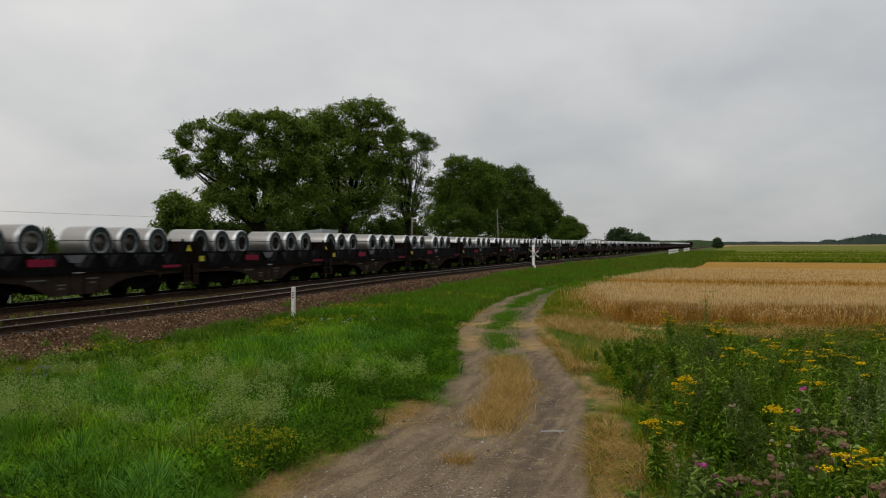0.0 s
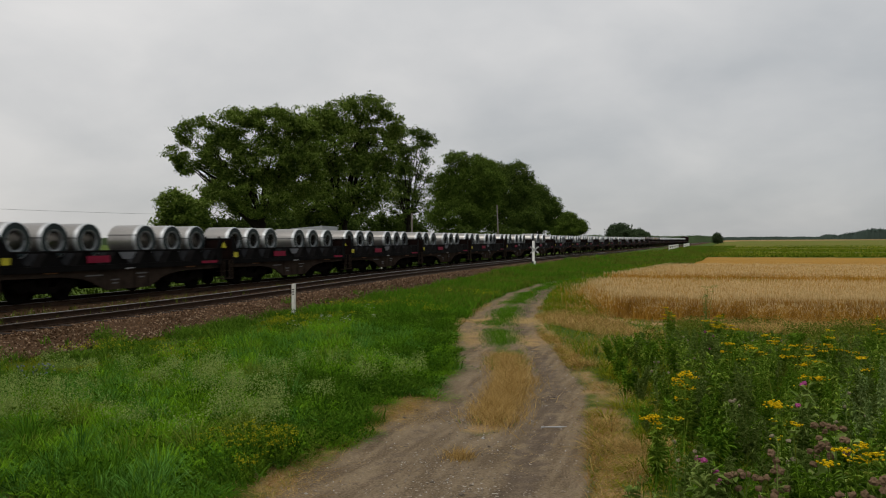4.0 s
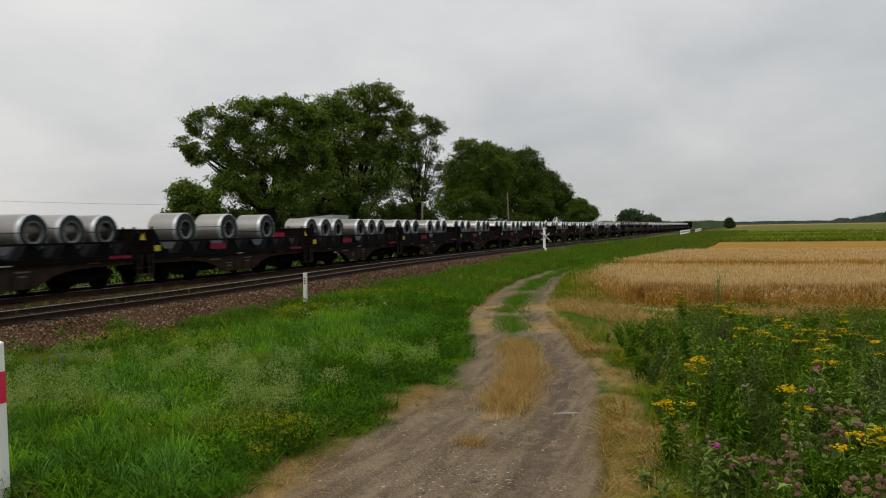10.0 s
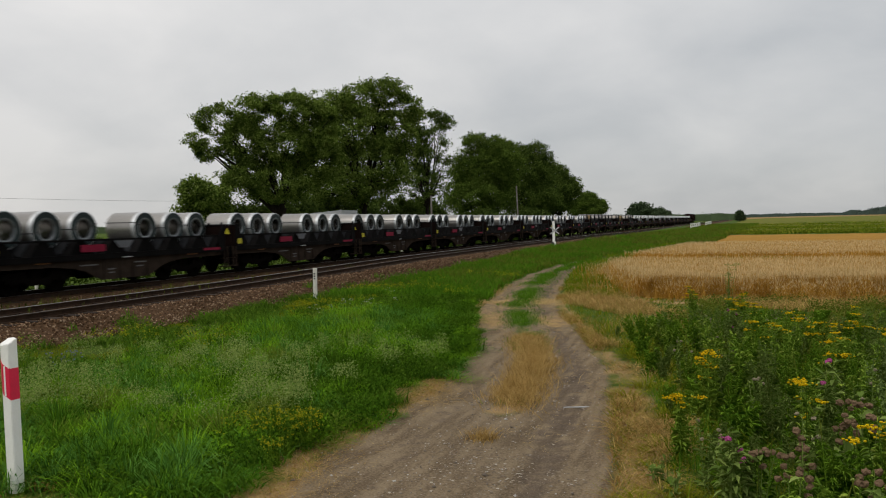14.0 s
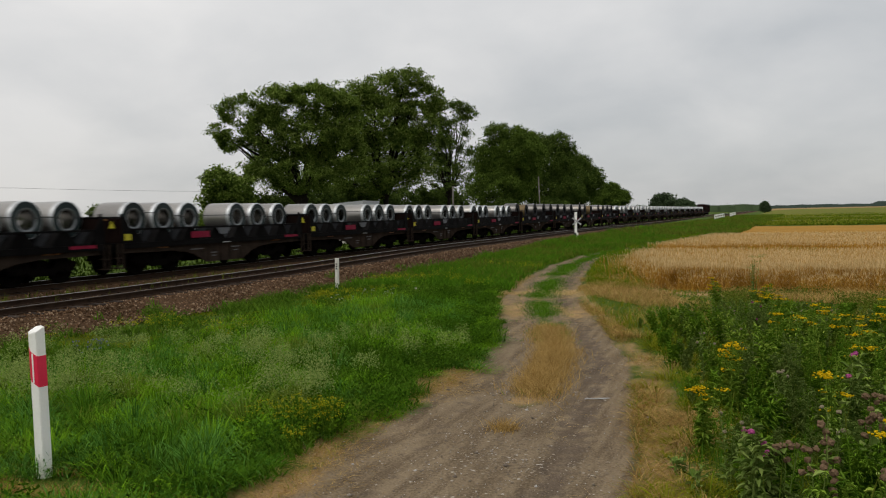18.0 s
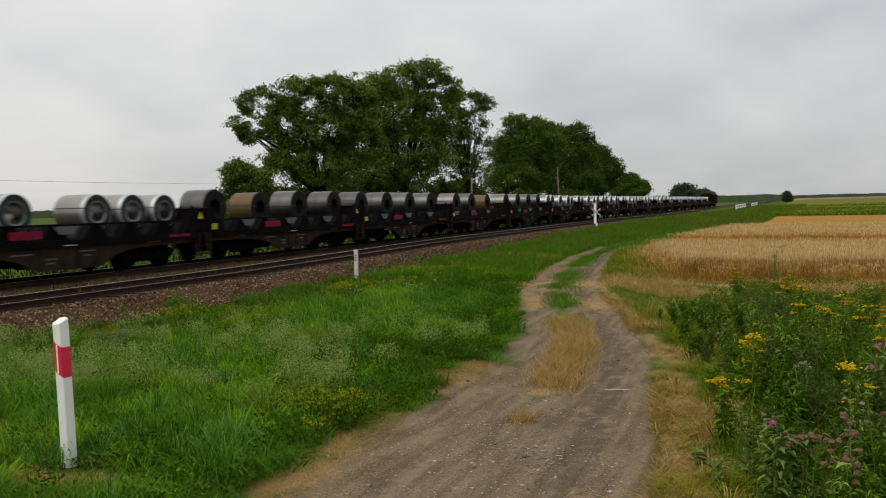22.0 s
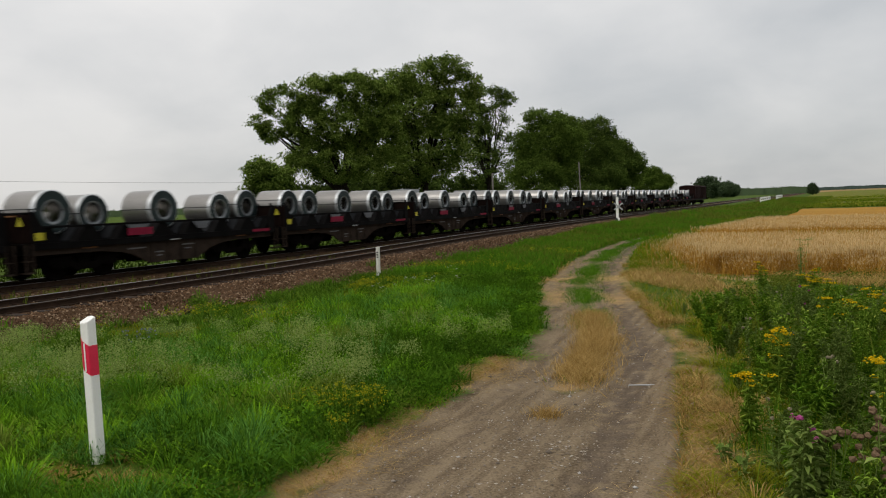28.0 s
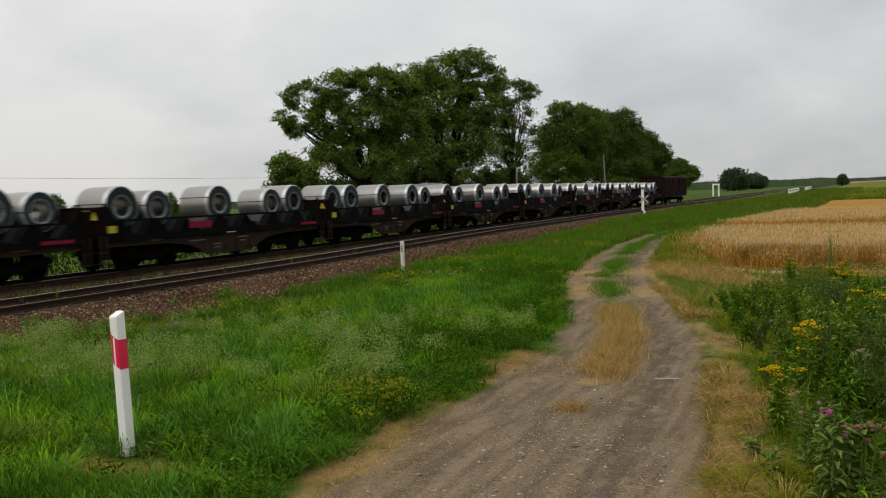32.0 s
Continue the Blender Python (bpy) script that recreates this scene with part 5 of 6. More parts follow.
def mounds(name, cx, cy, radius, height, per, width, material, label, category="grass"):
    """Tussocks: blades that rise from the middle of each place and arch over outwards."""
    n = len(cx) * per
    X, Y, R, H = (np.repeat(v, per) for v in (cx, cy, radius, height))
    a, u = rng.uniform(0, 2 * math.pi, n), np.sqrt(rng.random(n))
    c, d = np.cos(a), np.sin(a)
    root = np.stack([X + c * R * u * 0.45, Y + d * R * u * 0.45, np.zeros(n)], -1)
    root[:, 2] = ground_z(root[:, 0], root[:, 1]) - 0.02
    top = H * (1.0 - 0.45 * u ** 2) * rng.uniform(0.7, 1.12, n)
    out = R * (0.35 + 0.75 * u) * rng.uniform(0.6, 1.2, n)
    mid = root + np.stack([c * out * 0.35, d * out * 0.35, top * 0.72], -1)
    bow = root + np.stack([c * out * 0.75, d * out * 0.75, top], -1)
    tip = root + np.stack([c * out * 1.3, d * out * 1.3, top * (0.95 - 0.75 * u * rng.random(n))], -1)
    w = width * rng.uniform(0.6, 1.3, n) / 2
    b = a + math.pi / 2 + rng.normal(scale=0.6, size=n)
    side = np.stack([np.cos(b) * w, np.sin(b) * w, np.zeros(n)], -1)
    co = np.stack([root - side, root + side, mid + side, mid - side, bow + side * 0.8, bow - side * 0.8, tip], 1)
    loops = (np.arange(n)[:, None] * 7 + np.array([0, 1, 2, 3, 3, 2, 4, 5, 5, 4, 6])).ravel()
    ob = quick(name, co.reshape(-1, 3), loops, np.tile([4, 4, 3], n), material)
    return tagged(ob, label, category, kind="stuff")


def verge_left(n, y0, y1, power):
    """Places on the grass between the track and the railway."""
    y = y0 + (y1 - y0) * rng.random(n) ** power
    lo = -13.3
    hi = road_mid(y) - np.interp(y, [0, 7, 11, 14, 17, 24, 34, 46, 70], [1.85, 1.75, 1.45, 1.35, 1.3, 1.2, 1.1, 0.9, 0.2])
    hi = hi + np.array([0.34 * noise.noise(Vector((b * 0.9, 3.3, 7.0))) + 0.22 * noise.noise(Vector((b * 3.1, 8.3, 1.0))) for b in y]) * smooth(30, 18, y) + 0.10 * np.minimum(rng.exponential(1, n), 2) - 0.08
    hi = hi - 0.35 * np.exp(-((y - 6.0) / 1.2) ** 2) - 0.35 * np.exp(-((y - 10.4) / 1.0) ** 2) + 0.16 * smooth(22, 15, y)
    x = lo + (hi - lo) * rng.random(n)
    clear = ((x + 5.75) / 0.85) ** 2 + ((y - 5.08) / 0.46) ** 2 > rng.uniform(0.6, 1.3, n)
    return x[clear], y[clear]


def build_grass():
    # lush verge: yellowish turf by the ballast, longer and ranker near the track
    x, y = verge_left(125000, 3.5, 24, 1.0)
    sward = patchy(x, y, 0.55, 3.0)
    turf = smooth(-9.2, -10.6, x + 1.2 * sward) * smooth(9.5, 12, y)
    long = smooth(-12.0, -8.5, x) * smooth(22, 13, y)
    tall = 0.11 + 0.16 * long + 0.10 * sward + 0.24 * patchy(x, y, 1.1, 5.0)
    core, who = clumps(x + 0.25 * sward, y, 0.62, 1.7)
    small, _ = clumps(x, y + 0.2 * sward, 0.27, 5.1)
    lush = smooth(0.9, 0.2, turf)
    tall = np.clip(tall, 0.05, 0.5) * rng.uniform(0.6, 1.3, len(x)) * (1 - 0.55 * turf)
    tall = tall * (1 - lush * (1 - (0.16 + 0.62 * core) * (0.65 + 0.45 * small)))
    thin = rng.uniform(0.005, 0.014, len(x))
    low = rng.random(len(x)) < turf * 0.92
    tone = 0.55 * patchy(x, y, 1.3, 101.0) + 0.5 * patchy(x, y, 0.4, 103.0) + 0.75 * (who - 0.5) + 0.10 * rng.normal(size=len(x)) - 0.24 * smooth(9.6, 7.6, 0.92 * y - 0.39 * x)
    deep, fresh = ~low & (tone < -0.10), ~low & (tone > 0.16)
    for pick, key, label in ((~low & ~deep & ~fresh, "grass", "lush green verge grass beside the ballast"), (low, "turf", "short yellowish turf along the ballast"), (deep, "deepgrass", "dark green clumps of verge grass"), (fresh, "freshgrass", "fresh light green clumps of verge grass")):
        blades("verge_grass", x[pick], y[pick], tall[pick], thin[pick], rng.uniform(0.25, 1.5, pick.sum()), M[key], label)
    x, y = verge_left(7000, 4, 23, 1.0)
    keep = patchy(x, y, 0.8, 13.0) > 0.0
    x, y = x[keep], y[keep]
    blades("broad_leaved_weeds", np.repeat(x, 9) + rng.normal(scale=0.05, size=len(x) * 9), np.repeat(y, 9) + rng.normal(scale=0.05, size=len(x) * 9), rng.uniform(0.08, 0.28, len(x) * 9), rng.uniform(0.012, 0.032, len(x) * 9), rng.uniform(0.3, 1.5, len(x) * 9), M["weed"], "broad-leaved weeds among the verge grass", "weeds")
    # tussocks of arching blades, with dark gaps between them
    x, y = verge_left(2900, 3.9, 19, 1.15)
    keep = rng.random(len(x)) < np.maximum(smooth(-10.4, -8.8, x), smooth(9.5, 7, y))
    x, y = x[keep], y[keep]
    # low beside the track, round the guide post and where the small yellow flowers stand
    lie = (0.35 + 0.65 * smooth(1.5, 2.6, road_mid(y) - x)) * (1 - 0.8 * np.exp(-((x + 5.65) / 1.1) ** 2 - ((y - 5.0) / 0.55) ** 2)) * (1 - 0.55 * np.exp(-((x - road_mid(y) + 2.25) / 0.7) ** 2 - ((y - 7.2) / 0.7) ** 2))
    tone = patchy(x, y, 0.45, 37.0) + 0.5 * patchy(x, y, 1.7, 39.0) + 0.22 * rng.normal(size=len(x))
    wide = rng.uniform(0.14, 0.36, len(x))
    high = np.clip(wide * 1.25 * rng.uniform(0.75, 1.25, len(x)) + 0.16 * patchy(x, y, 0.9, 38.0), 0.12, 0.52) * lie
    for lo, hi, key, label in ((-9, -0.34, "deepgrass", "dark green arching tussocks in the verge"), (-0.34, -0.08, "midgrass", "green arching tussocks in the verge"), (-0.08, 0.16, "bluegrass", "bluish green arching tussocks in the verge"), (0.16, 0.42, "freshgrass", "fresh light green arching tussocks in the verge"), (0.42, 9, "strawgrass", "pale seeding tussocks in the verge")):
        k = (tone > lo) & (tone <= hi)
        mounds("tussock_grass", x[k], y[k], wide[k], high[k], 84, 0.0086, M[key], label)
    # leafy clumps that break up the sward
    x, y = verge_left(5200, 4.2, 22, 1.0)
    lump = patchy(x, y, 1.1, 5.0) + 0.4 * patchy(x, y, 0.35, 29.0)
    keep = (lump > -0.05) & (rng.random(len(x)) < np.maximum(smooth(-11.2, -9.6, x), smooth(11, 8.5, y))) & (rng.random(len(x)) < 0.35 + 0.65 * smooth(6, 9, y))
    x, y, lump = x[keep], y[keep], lump[keep]
    dark = patchy(x, y, 0.5, 77.0) > 0.0
    for pick, key, label in ((~dark, "grass", "leafy green weeds in the verge"), (dark, "weed", "dark leafy weeds in the verge")):
        tufts("leafy_weeds", x[pick], y[pick], 0.15, np.clip(0.14 + 0.60 * lump[pick], 0.10, 0.55) * rng.uniform(0.7, 1.2, pick.sum()), 34, 0.023, M[key], label, "weeds")
    # bushy dark weeds along the track
    x, y = verge_left(5200, 4.5, 23, 1.0)
    edge = road_mid(y) - x
    keep = (edge < 1.7 + rng.exponential(2.2, len(x))) & (patchy(x, y, 1.3, 83.0) > 0.02)
    tufts("bushy_weeds", x[keep], y[keep], 0.17, rng.uniform(0.18, 0.44, keep.sum()), 46, 0.026, M["deepgrass"], "bushy dark green weeds beside the farm track", "weeds")
    # pale flowering weeds in scattered dabs across the middle of the verge
    x, y = verge_left(9000, 5.0, 17, 1.0)
    core, who = clumps(x, y, 0.55, 8.3)
    keep = (0.5 * patchy(x, y, 0.45, 9.0) + 0.5 * patchy(x, y, 1.9, 19.0) + 0.55 * (core - 0.5) + 0.5 * (who - 0.5) + 0.10 * rng.normal(size=len(x)) > 0.33) & (x < -4.6) & (rng.random(len(x)) < smooth(8.4, 9.6, 0.92 * y - 0.39 * x) * smooth(15.0, 12.2, 0.92 * y - 0.39 * x))
    tufts("pale_flowering_weeds", x[keep], y[keep], 0.12, (0.30 + 0.30 * core[keep]) * rng.uniform(0.85, 1.15, keep.sum()), 60, 0.013, M["seed"], "weeds with pale greenish flower clusters in the verge", "wild flowers", top=True)
    # yellow-green spurge near the ballast
    x, y = verge_left(2600, 11, 34, 1.0)
    keep = (patchy(x, y, 0.4, 51.0) > 0.16) & (x < -8.2)
    tufts("spurge", x[keep], y[keep], 0.10, rng.uniform(0.14, 0.30, keep.sum()), 16, 0.016, M["smallyellow"], "yellow-green spurge scattered in the verge", "wild flowers", top=True)
    # scorched patch round the guide post
    n = 15000
    x, y = -5.62 + 0.62 * rng.normal(size=n), 5.02 + 0.30 * rng.normal(size=n)
    keep = patchy(x, y, 1.6, 91.0) > -0.05
    pale = rng.random(n) < 0.5
    for pick, key in ((keep & pale, "dry"), (keep & ~pale, "rusty")):
        m = int(pick.sum())
        blades("dry_grass", x[pick], y[pick], rng.uniform(0.04, 0.17, m), rng.uniform(0.004, 0.009, m), rng.uniform(0.4, 1.8, m), M[key], "brownish dried grass round the guide post")
    x, y = verge_left(24000, 26, 75, 1.0)
    blades("verge_grass", x, y, rng.uniform(0.08, 0.34, len(x)), rng.uniform(0.02, 0.045, len(x)), rng.uniform(0.2, 1.2, len(x)), M["oldgrass"], "dull green verge grass farther along the line")
    x, y = verge_left(42000, 24, 75, 1.25)
    core, _ = clumps(x, y, 1.1, 3.9)
    blades("verge_grass", x, y, (0.20 + 0.16 * patchy(x, y, 0.25, 6.0)) * rng.uniform(0.4, 1.4, len(x)) * (0.45 + 0.95 * core), rng.uniform(0.02, 0.045, len(x)), rng.uniform(0.2, 1.0, len(x)), M["midgrass"], "green verge grass farther along the line")
    n = 34000
    y = 75 + 215 * rng.random(n) ** 1.3
    x = -13.2 + bend(y) + np.where(y < 116, 13.5 + np.interp(y, [62, 75, 100], [-3.6, -2.6, -1.8]), 12.4 + 0.02 * (y - 117)) * rng.random(n)
    sere = patchy(x, y * 0.3, 0.35, 12.0) + 0.25 * rng.normal(size=n) > -0.22
    for pick, key, label in ((~sere, "midgrass", "green verge grass far along the line"), (sere, "oldgrass", "dull green verge grass far along the line")):
        m = int(pick.sum())
        blades("verge_grass", x[pick], y[pick], rng.uniform(0.12, 0.5, m), rng.uniform(0.06, 0.15, m), rng.uniform(0.1, 1.0, m), M[key], label)
    # between and beyond the tracks
    n = 12000
    x = np.where(rng.random(n) < 0.45, rng.uniform(-19.7, -17.4, n), rng.uniform(-28, -23.4, n))
    y = 8 + 90 * rng.random(n) ** 1.4
    keep = patchy(x, y, 0.7, 17.0) > -0.05
    x, y = x[keep], y[keep]
    blades("trackside_grass", x, y, rng.uniform(0.04, 0.26, len(x)) * rng.random(len(x)) ** 0.6 * np.where(x > -20, 1.0, 0.6), rng.uniform(0.015, 0.035, len(x)), rng.uniform(0.1, 0.9, len(x)), M["meadow"], "sparse weeds and grass between the tracks", base=np.where(x > -20, 0.20, np.interp(-x, [22.9, 24.4], [0.25, 0.0])))
    n = 48000
    x, y = -25 - 50 * rng.random(n) ** 1.5, rng.uniform(5, 120, n)
    blades("dimmed_meadow_grass", x, y, rng.uniform(0.15, 0.45, n) * np.where(x > -34, 0.5, 1.0), rng.uniform(0.05, 0.11, n), rng.uniform(0.1, 0.8, n), M["meadow"], "meadow beyond the railway, its green dimmed as seen below the wagons")
    # thin upright weeds along the near track's far rail
    n = 800
    y = 9 + 62 * rng.random(n) ** 1.2
    x = np.repeat(rng.uniform(-18.6, -17.25, n), 5) + rng.normal(scale=0.03, size=n * 5)
    blades("rail_weeds", x, np.repeat(y, 5) + rng.normal(scale=0.03, size=n * 5), np.repeat(rng.uniform(0.12, 0.42, n), 5) * rng.uniform(0.5, 1, n * 5), rng.uniform(0.014, 0.028, n * 5), rng.uniform(0.1, 0.45, n * 5), M["oldgrass"], "thin upright weeds between the two tracks", "weeds", base=np.full(n * 5, 0.22))
    x, y = -13.8 + 0.20 * rng.normal(size=34), 15.3 + 0.28 * rng.normal(size=34)
    tufts("ballast_weed", x, y, 0.14, rng.uniform(0.16, 0.42, 34), 36, 0.03, M["weed"], "leafy weed growing on the edge of the ballast", "weeds")
    # weeds creeping onto the ballast
    n = 700
    x, y = rng.uniform(-14.4, -13.0, n), 8 + 60 * rng.random(n)
    keep = patchy(x, y, 0.9, 41.0) > 0.18
    x, y = np.repeat(x[keep], 10), np.repeat(y[keep], 10)
    blades("ballast_weeds", x + rng.normal(scale=0.08, size=len(x)), y + rng.normal(scale=0.08, size=len(x)), rng.uniform(0.06, 0.25, len(x)), rng.uniform(0.015, 0.03, len(x)), rng.uniform(0.2, 1.0, len(x)), M["midgrass"], "weeds creeping onto the ballast", "weeds", base=np.interp(-x, [13.0, 13.35, 14.55], [0.0, 0.02, 0.26]))
    # right-hand verge
    n = 80000
    y = 4.2 + 66 * rng.random(n) ** 1.6
    lo = road_mid(y) + np.interp(y, [0, 7, 11, 14, 17, 24, 34, 46, 70], [2.2, 2.05, 1.85, 1.7, 1.5, 1.3, 1.1, 0.9, 0.3])
    hi = np.where(y < 24.2, 0.24 * y + 1.0, wheat_edge(y) + 0.1)
    keep = hi > lo
    y, lo, hi = y[keep], lo[keep], hi[keep]
    x = lo + (hi - lo) * rng.random(len(y))
    tall = (0.24 + 0.18 * patchy(x, y, 0.5, 8.0)) * rng.uniform(0.4, 1.4, len(x)) * (1 - 0.45 * smooth(17, 20, y) * smooth(26, 24, y))
    wide = rng.uniform(0.006, 0.010, len(x)) * np.clip(y / 10, 1, 3)
    sere = rng.random(len(x)) < 0.40 + 0.30 * smooth(12, 17, y) * smooth(40, 30, y) + 0.5 * patchy(x, y, 0.9, 14.0)
    core, _ = clumps(x, y, 0.5, 2.2)
    tall = tall * np.where(y < 30, 0.22 + 0.70 * core, 1.0)
    for pick, key, label in ((~sere, "midgrass", "grass between the farm track and the wheat"), (sere, "turf", "yellowing grass between the farm track and the wheat")):
        blades("verge_grass", x[pick], y[pick], tall[pick], wide[pick], rng.uniform(0.1, 1.2, pick.sum()), M[key], label)
    n = 2600
    y = 13 + 11 * rng.random(n)
    x = -1.6 + (0.25 * y + 2.6) * rng.random(n)
    keep = (patchy(x, y, 0.6, 45.0) > 0.0) & (x > road_mid(y) + 2.2)
    tufts("low_weeds", x[keep], y[keep], 0.16, rng.uniform(0.12, 0.36, keep.sum()), 30, 0.026, M["oldgrass"], "low leafy weeds before the wheat", "weeds")
    n = 44000
    y = np.where(rng.random(n) < 0.6, rng.uniform(20.5, 24.8, n), 17 + 26 * rng.random(n))
    lo = road_mid(y) + 1.3
    hi = np.where(y < 24.8, np.where(y > 18, 6.0, 0.5), wheat_edge(y) + 0.3)
    keep = hi > lo
    y, lo, hi = y[keep], lo[keep], hi[keep]
    x = lo + (hi - lo) * rng.random(len(y))
    keep = patchy(x, y, 0.4, 71.0) > -0.12
    x, y = x[keep], y[keep]
    blades("dry_grass", x, y, rng.uniform(0.05, 0.26, len(x)), rng.uniform(0.006, 0.015, len(x)), rng.uniform(0.4, 2.2, len(x)), M["dry"], "dry bleached grass before the wheat")
    # weeds and fallen straw in the gap between the two stands of wheat
    n = 22000
    y = rng.uniform(36, 50, n)
    x = wheat_edge(y) + (0.45 * y + 4 - wheat_edge(y)) * rng.random(n)
    green = patchy(x, y * 2.5, 0.16, 4.0) > 0.30
    blades("field_weeds", x[green], y[green], rng.uniform(0.15, 0.42, green.sum()), rng.uniform(0.02, 0.045, green.sum()), rng.uniform(0.1, 0.8, green.sum()), M["turf"], "green weeds in a strip between the stands of wheat", "weeds")
    x, y = x[~green], y[~green]
    blades("fallen_straw", x, y, rng.uniform(0.12, 0.50, len(x)), rng.uniform(0.012, 0.03, len(x)), rng.uniform(0.2, 1.4, len(x)), M["wheat"], "thin fallen straw between the stands of wheat", "straw")
    n = 60000
    y = 118 + 170 * rng.random(n) ** 1.5
    x = -1.5 + 0.02 * (y - 117) + (0.30 * y + 8) * rng.random(n)
    keep = np.sin(y * 0.11 + 0.4 * np.sin(x * 0.05)) + rng.normal(scale=0.4, size=n) > -0.2 + 0.5 * smooth(160, 260, y)
    x, y = x[keep], y[keep]
    blades("green_crop", x, y, rng.uniform(0.15, 0.42, len(x)), rng.uniform(0.12, 0.26, len(x)), rng.uniform(0.2, 1.2, len(x)), M["crop"], "rows of a low green field crop", "crop")
    # dry grass: the crown of the track and its borders
    n = 17000
    y = 9.0 + 8.5 * rng.random(n) ** 1.1
    x = road_mid(y) + rng.normal(scale=0.19, size=n)
    keep = patchy(x, y, 0.5, 21.0) > -0.24 + 0.4 * (y < 9.5) + 0.7 * smooth(14, 17, y) + 0.15 * rng.normal(size=n)
    x, y = x[keep], y[keep]
    blades("dry_grass", x, y, rng.uniform(0.04, 0.24, len(x)), rng.uniform(0.004, 0.009, len(x)), rng.uniform(0.3, 1.8, len(x)), M["dry"], "dry straw-coloured grass on the crown of the farm track")
    x, y = road_mid(np.full(260, 8.2)) + rng.normal(scale=0.09, size=260), 8.2 + rng.normal(scale=0.09, size=260)
    blades("dry_tuft", x, y, rng.uniform(0.06, 0.16, 260), rng.uniform(0.004, 0.010, 260), rng.uniform(0.3, 1.4, 260), M["dry"], "small dry tuft in the middle of the farm track")
    n = 48000
    y = 4.5 + 25 * rng.random(n) ** 1.1
    side = np.where(rng.random(n) < 0.45, -1, 1)
    x = road_mid(y) + side * (np.interp(y, [0, 7, 11, 14, 17, 24, 34], [1.58, 1.46, 1.24, 1.16, 1.16, 1.06, 0.92]) + np.abs(rng.normal(size=n)) * np.where(side > 0, 0.28, 0.42 + 0.25 * np.exp(-((y - 6.0) / 1.3) ** 2)) - 0.1 * (side < 0))
    keep = patchy(x, y, 0.55, 27.0) > np.where(side > 0, 0.04 + 0.10 * smooth(11.5, 14, y), 0.16 - 0.5 * np.exp(-((y - 6.0) / 1.3) ** 2) - 0.5 * np.exp(-((y - 10.4) / 1.1) ** 2)) + 0.16 * rng.normal(size=n)
    x, y = x[keep], y[keep]
    kind = rng.random(len(x))
    for pick, key, label in ((kind < 0.38, "dry", "dry yellowed grass along the edges of the farm track"), ((kind >= 0.38) & (kind < 0.72), "rusty", "brown dried grass along the edges of the farm track"), (kind >= 0.72, "turf", "thin green grass along the edges of the farm track")):
        m = int(pick.sum())
        blades("dry_grass", x[pick], y[pick], np.where(x[pick] < road_mid(y[pick]), rng.uniform(0.01, 0.08, m), rng.uniform(0.02, 0.14, m)), rng.uniform(0.004, 0.009, m), rng.uniform(0.8, 3.5, m), M[key], label)
    n = 26000
    y = np.where(rng.random(n) < 0.5, 23.4 + 0.9 * rng.normal(size=n), 18 + 14 * rng.random(n))
    x = road_mid(y) + np.where(rng.random(n) < 0.5, -0.75, 0.75) + rng.normal(scale=0.42, size=n)
    keep = patchy(x * 0.6, y * 2.2, 1.1, 62.0) > -0.12
    x, y = x[keep], y[keep]
    blades("straw_litter", x, y, rng.uniform(0.01, 0.04, len(x)), rng.uniform(0.006, 0.013, len(x)), rng.uniform(5, 14, len(x)), M["strawpale"], "swathes of pale straw lying across the farm track", "straw")
    n = 26000
    y = np.where(rng.random(n) < 0.6, 19.3 + 2.6 * rng.normal(size=n), 6 + 20 * rng.random(n))
    x = road_mid(y) + rng.normal(scale=0.8, size=n)
    keep = patchy(x, y, 0.7, 61.0) > np.where(np.abs(y - 19.3) < 4.5, -0.30, 0.22)
    x, y = x[keep], y[keep]
    blades("straw_litter", x, y, rng.uniform(0.008, 0.03, len(x)), rng.uniform(0.004, 0.009, len(x)), rng.uniform(5, 16, len(x)), M["strawpale"], "loose straw lying on the farm track", "straw")
    n = 20000
    y = np.where(rng.random(n) < 0.5, 6.0 + 0.9 * rng.normal(size=n), 10.4 + 0.7 * rng.normal(size=n))
    x = road_mid(y) - np.interp(y, [0, 7, 11, 14], [1.6, 1.48, 1.28, 1.2]) - 0.12 + 0.26 * rng.normal(size=n)
    blades("straw_litter", x, y, rng.uniform(0.008, 0.035, n), rng.uniform(0.004, 0.008, n), rng.uniform(3, 12, n), M["dry"], "trampled straw along the edge of the farm track", "straw")
    k = 26
    y = np.concatenate([9.0 + 0.5 * rng.normal(size=8), 5.2 + 10 * rng.random(k - 8)])
    x = road_mid(y) + 1.95 + 0.22 * rng.normal(size=k)
    mounds("dry_tussock", x, y, rng.uniform(0.20, 0.40, k), rng.uniform(0.07, 0.19, k), 70, 0.006, M["dry"], "dry golden tussocks between the farm track and the herbs")
    k = 40
    y = 5.0 + 10 * rng.random(k)
    x = road_mid(y) + 2.05 + 0.25 * rng.normal(size=k)
    mounds("low_tussock", x, y, rng.uniform(0.18, 0.36, k), rng.uniform(0.08, 0.22, k), 80, 0.007, M["turf"], "yellowing green tussocks between the farm track and the herbs")
    n = 5000
    y = 4.6 + 9 * rng.random(n)
    x = road_mid(y) + np.interp(y, [0, 7, 11, 14], [1.6, 1.48, 1.28, 1.2]) + 0.30 + 0.20 * rng.normal(size=n)
    blades("straw_litter", x, y, rng.uniform(0.008, 0.035, n), rng.uniform(0.004, 0.008, n), rng.uniform(3, 12, n), M["rusty"], "brown trampled straw beside the herbs", "straw")
    n = 32000
    y = 10 + 40 * rng.random(n)
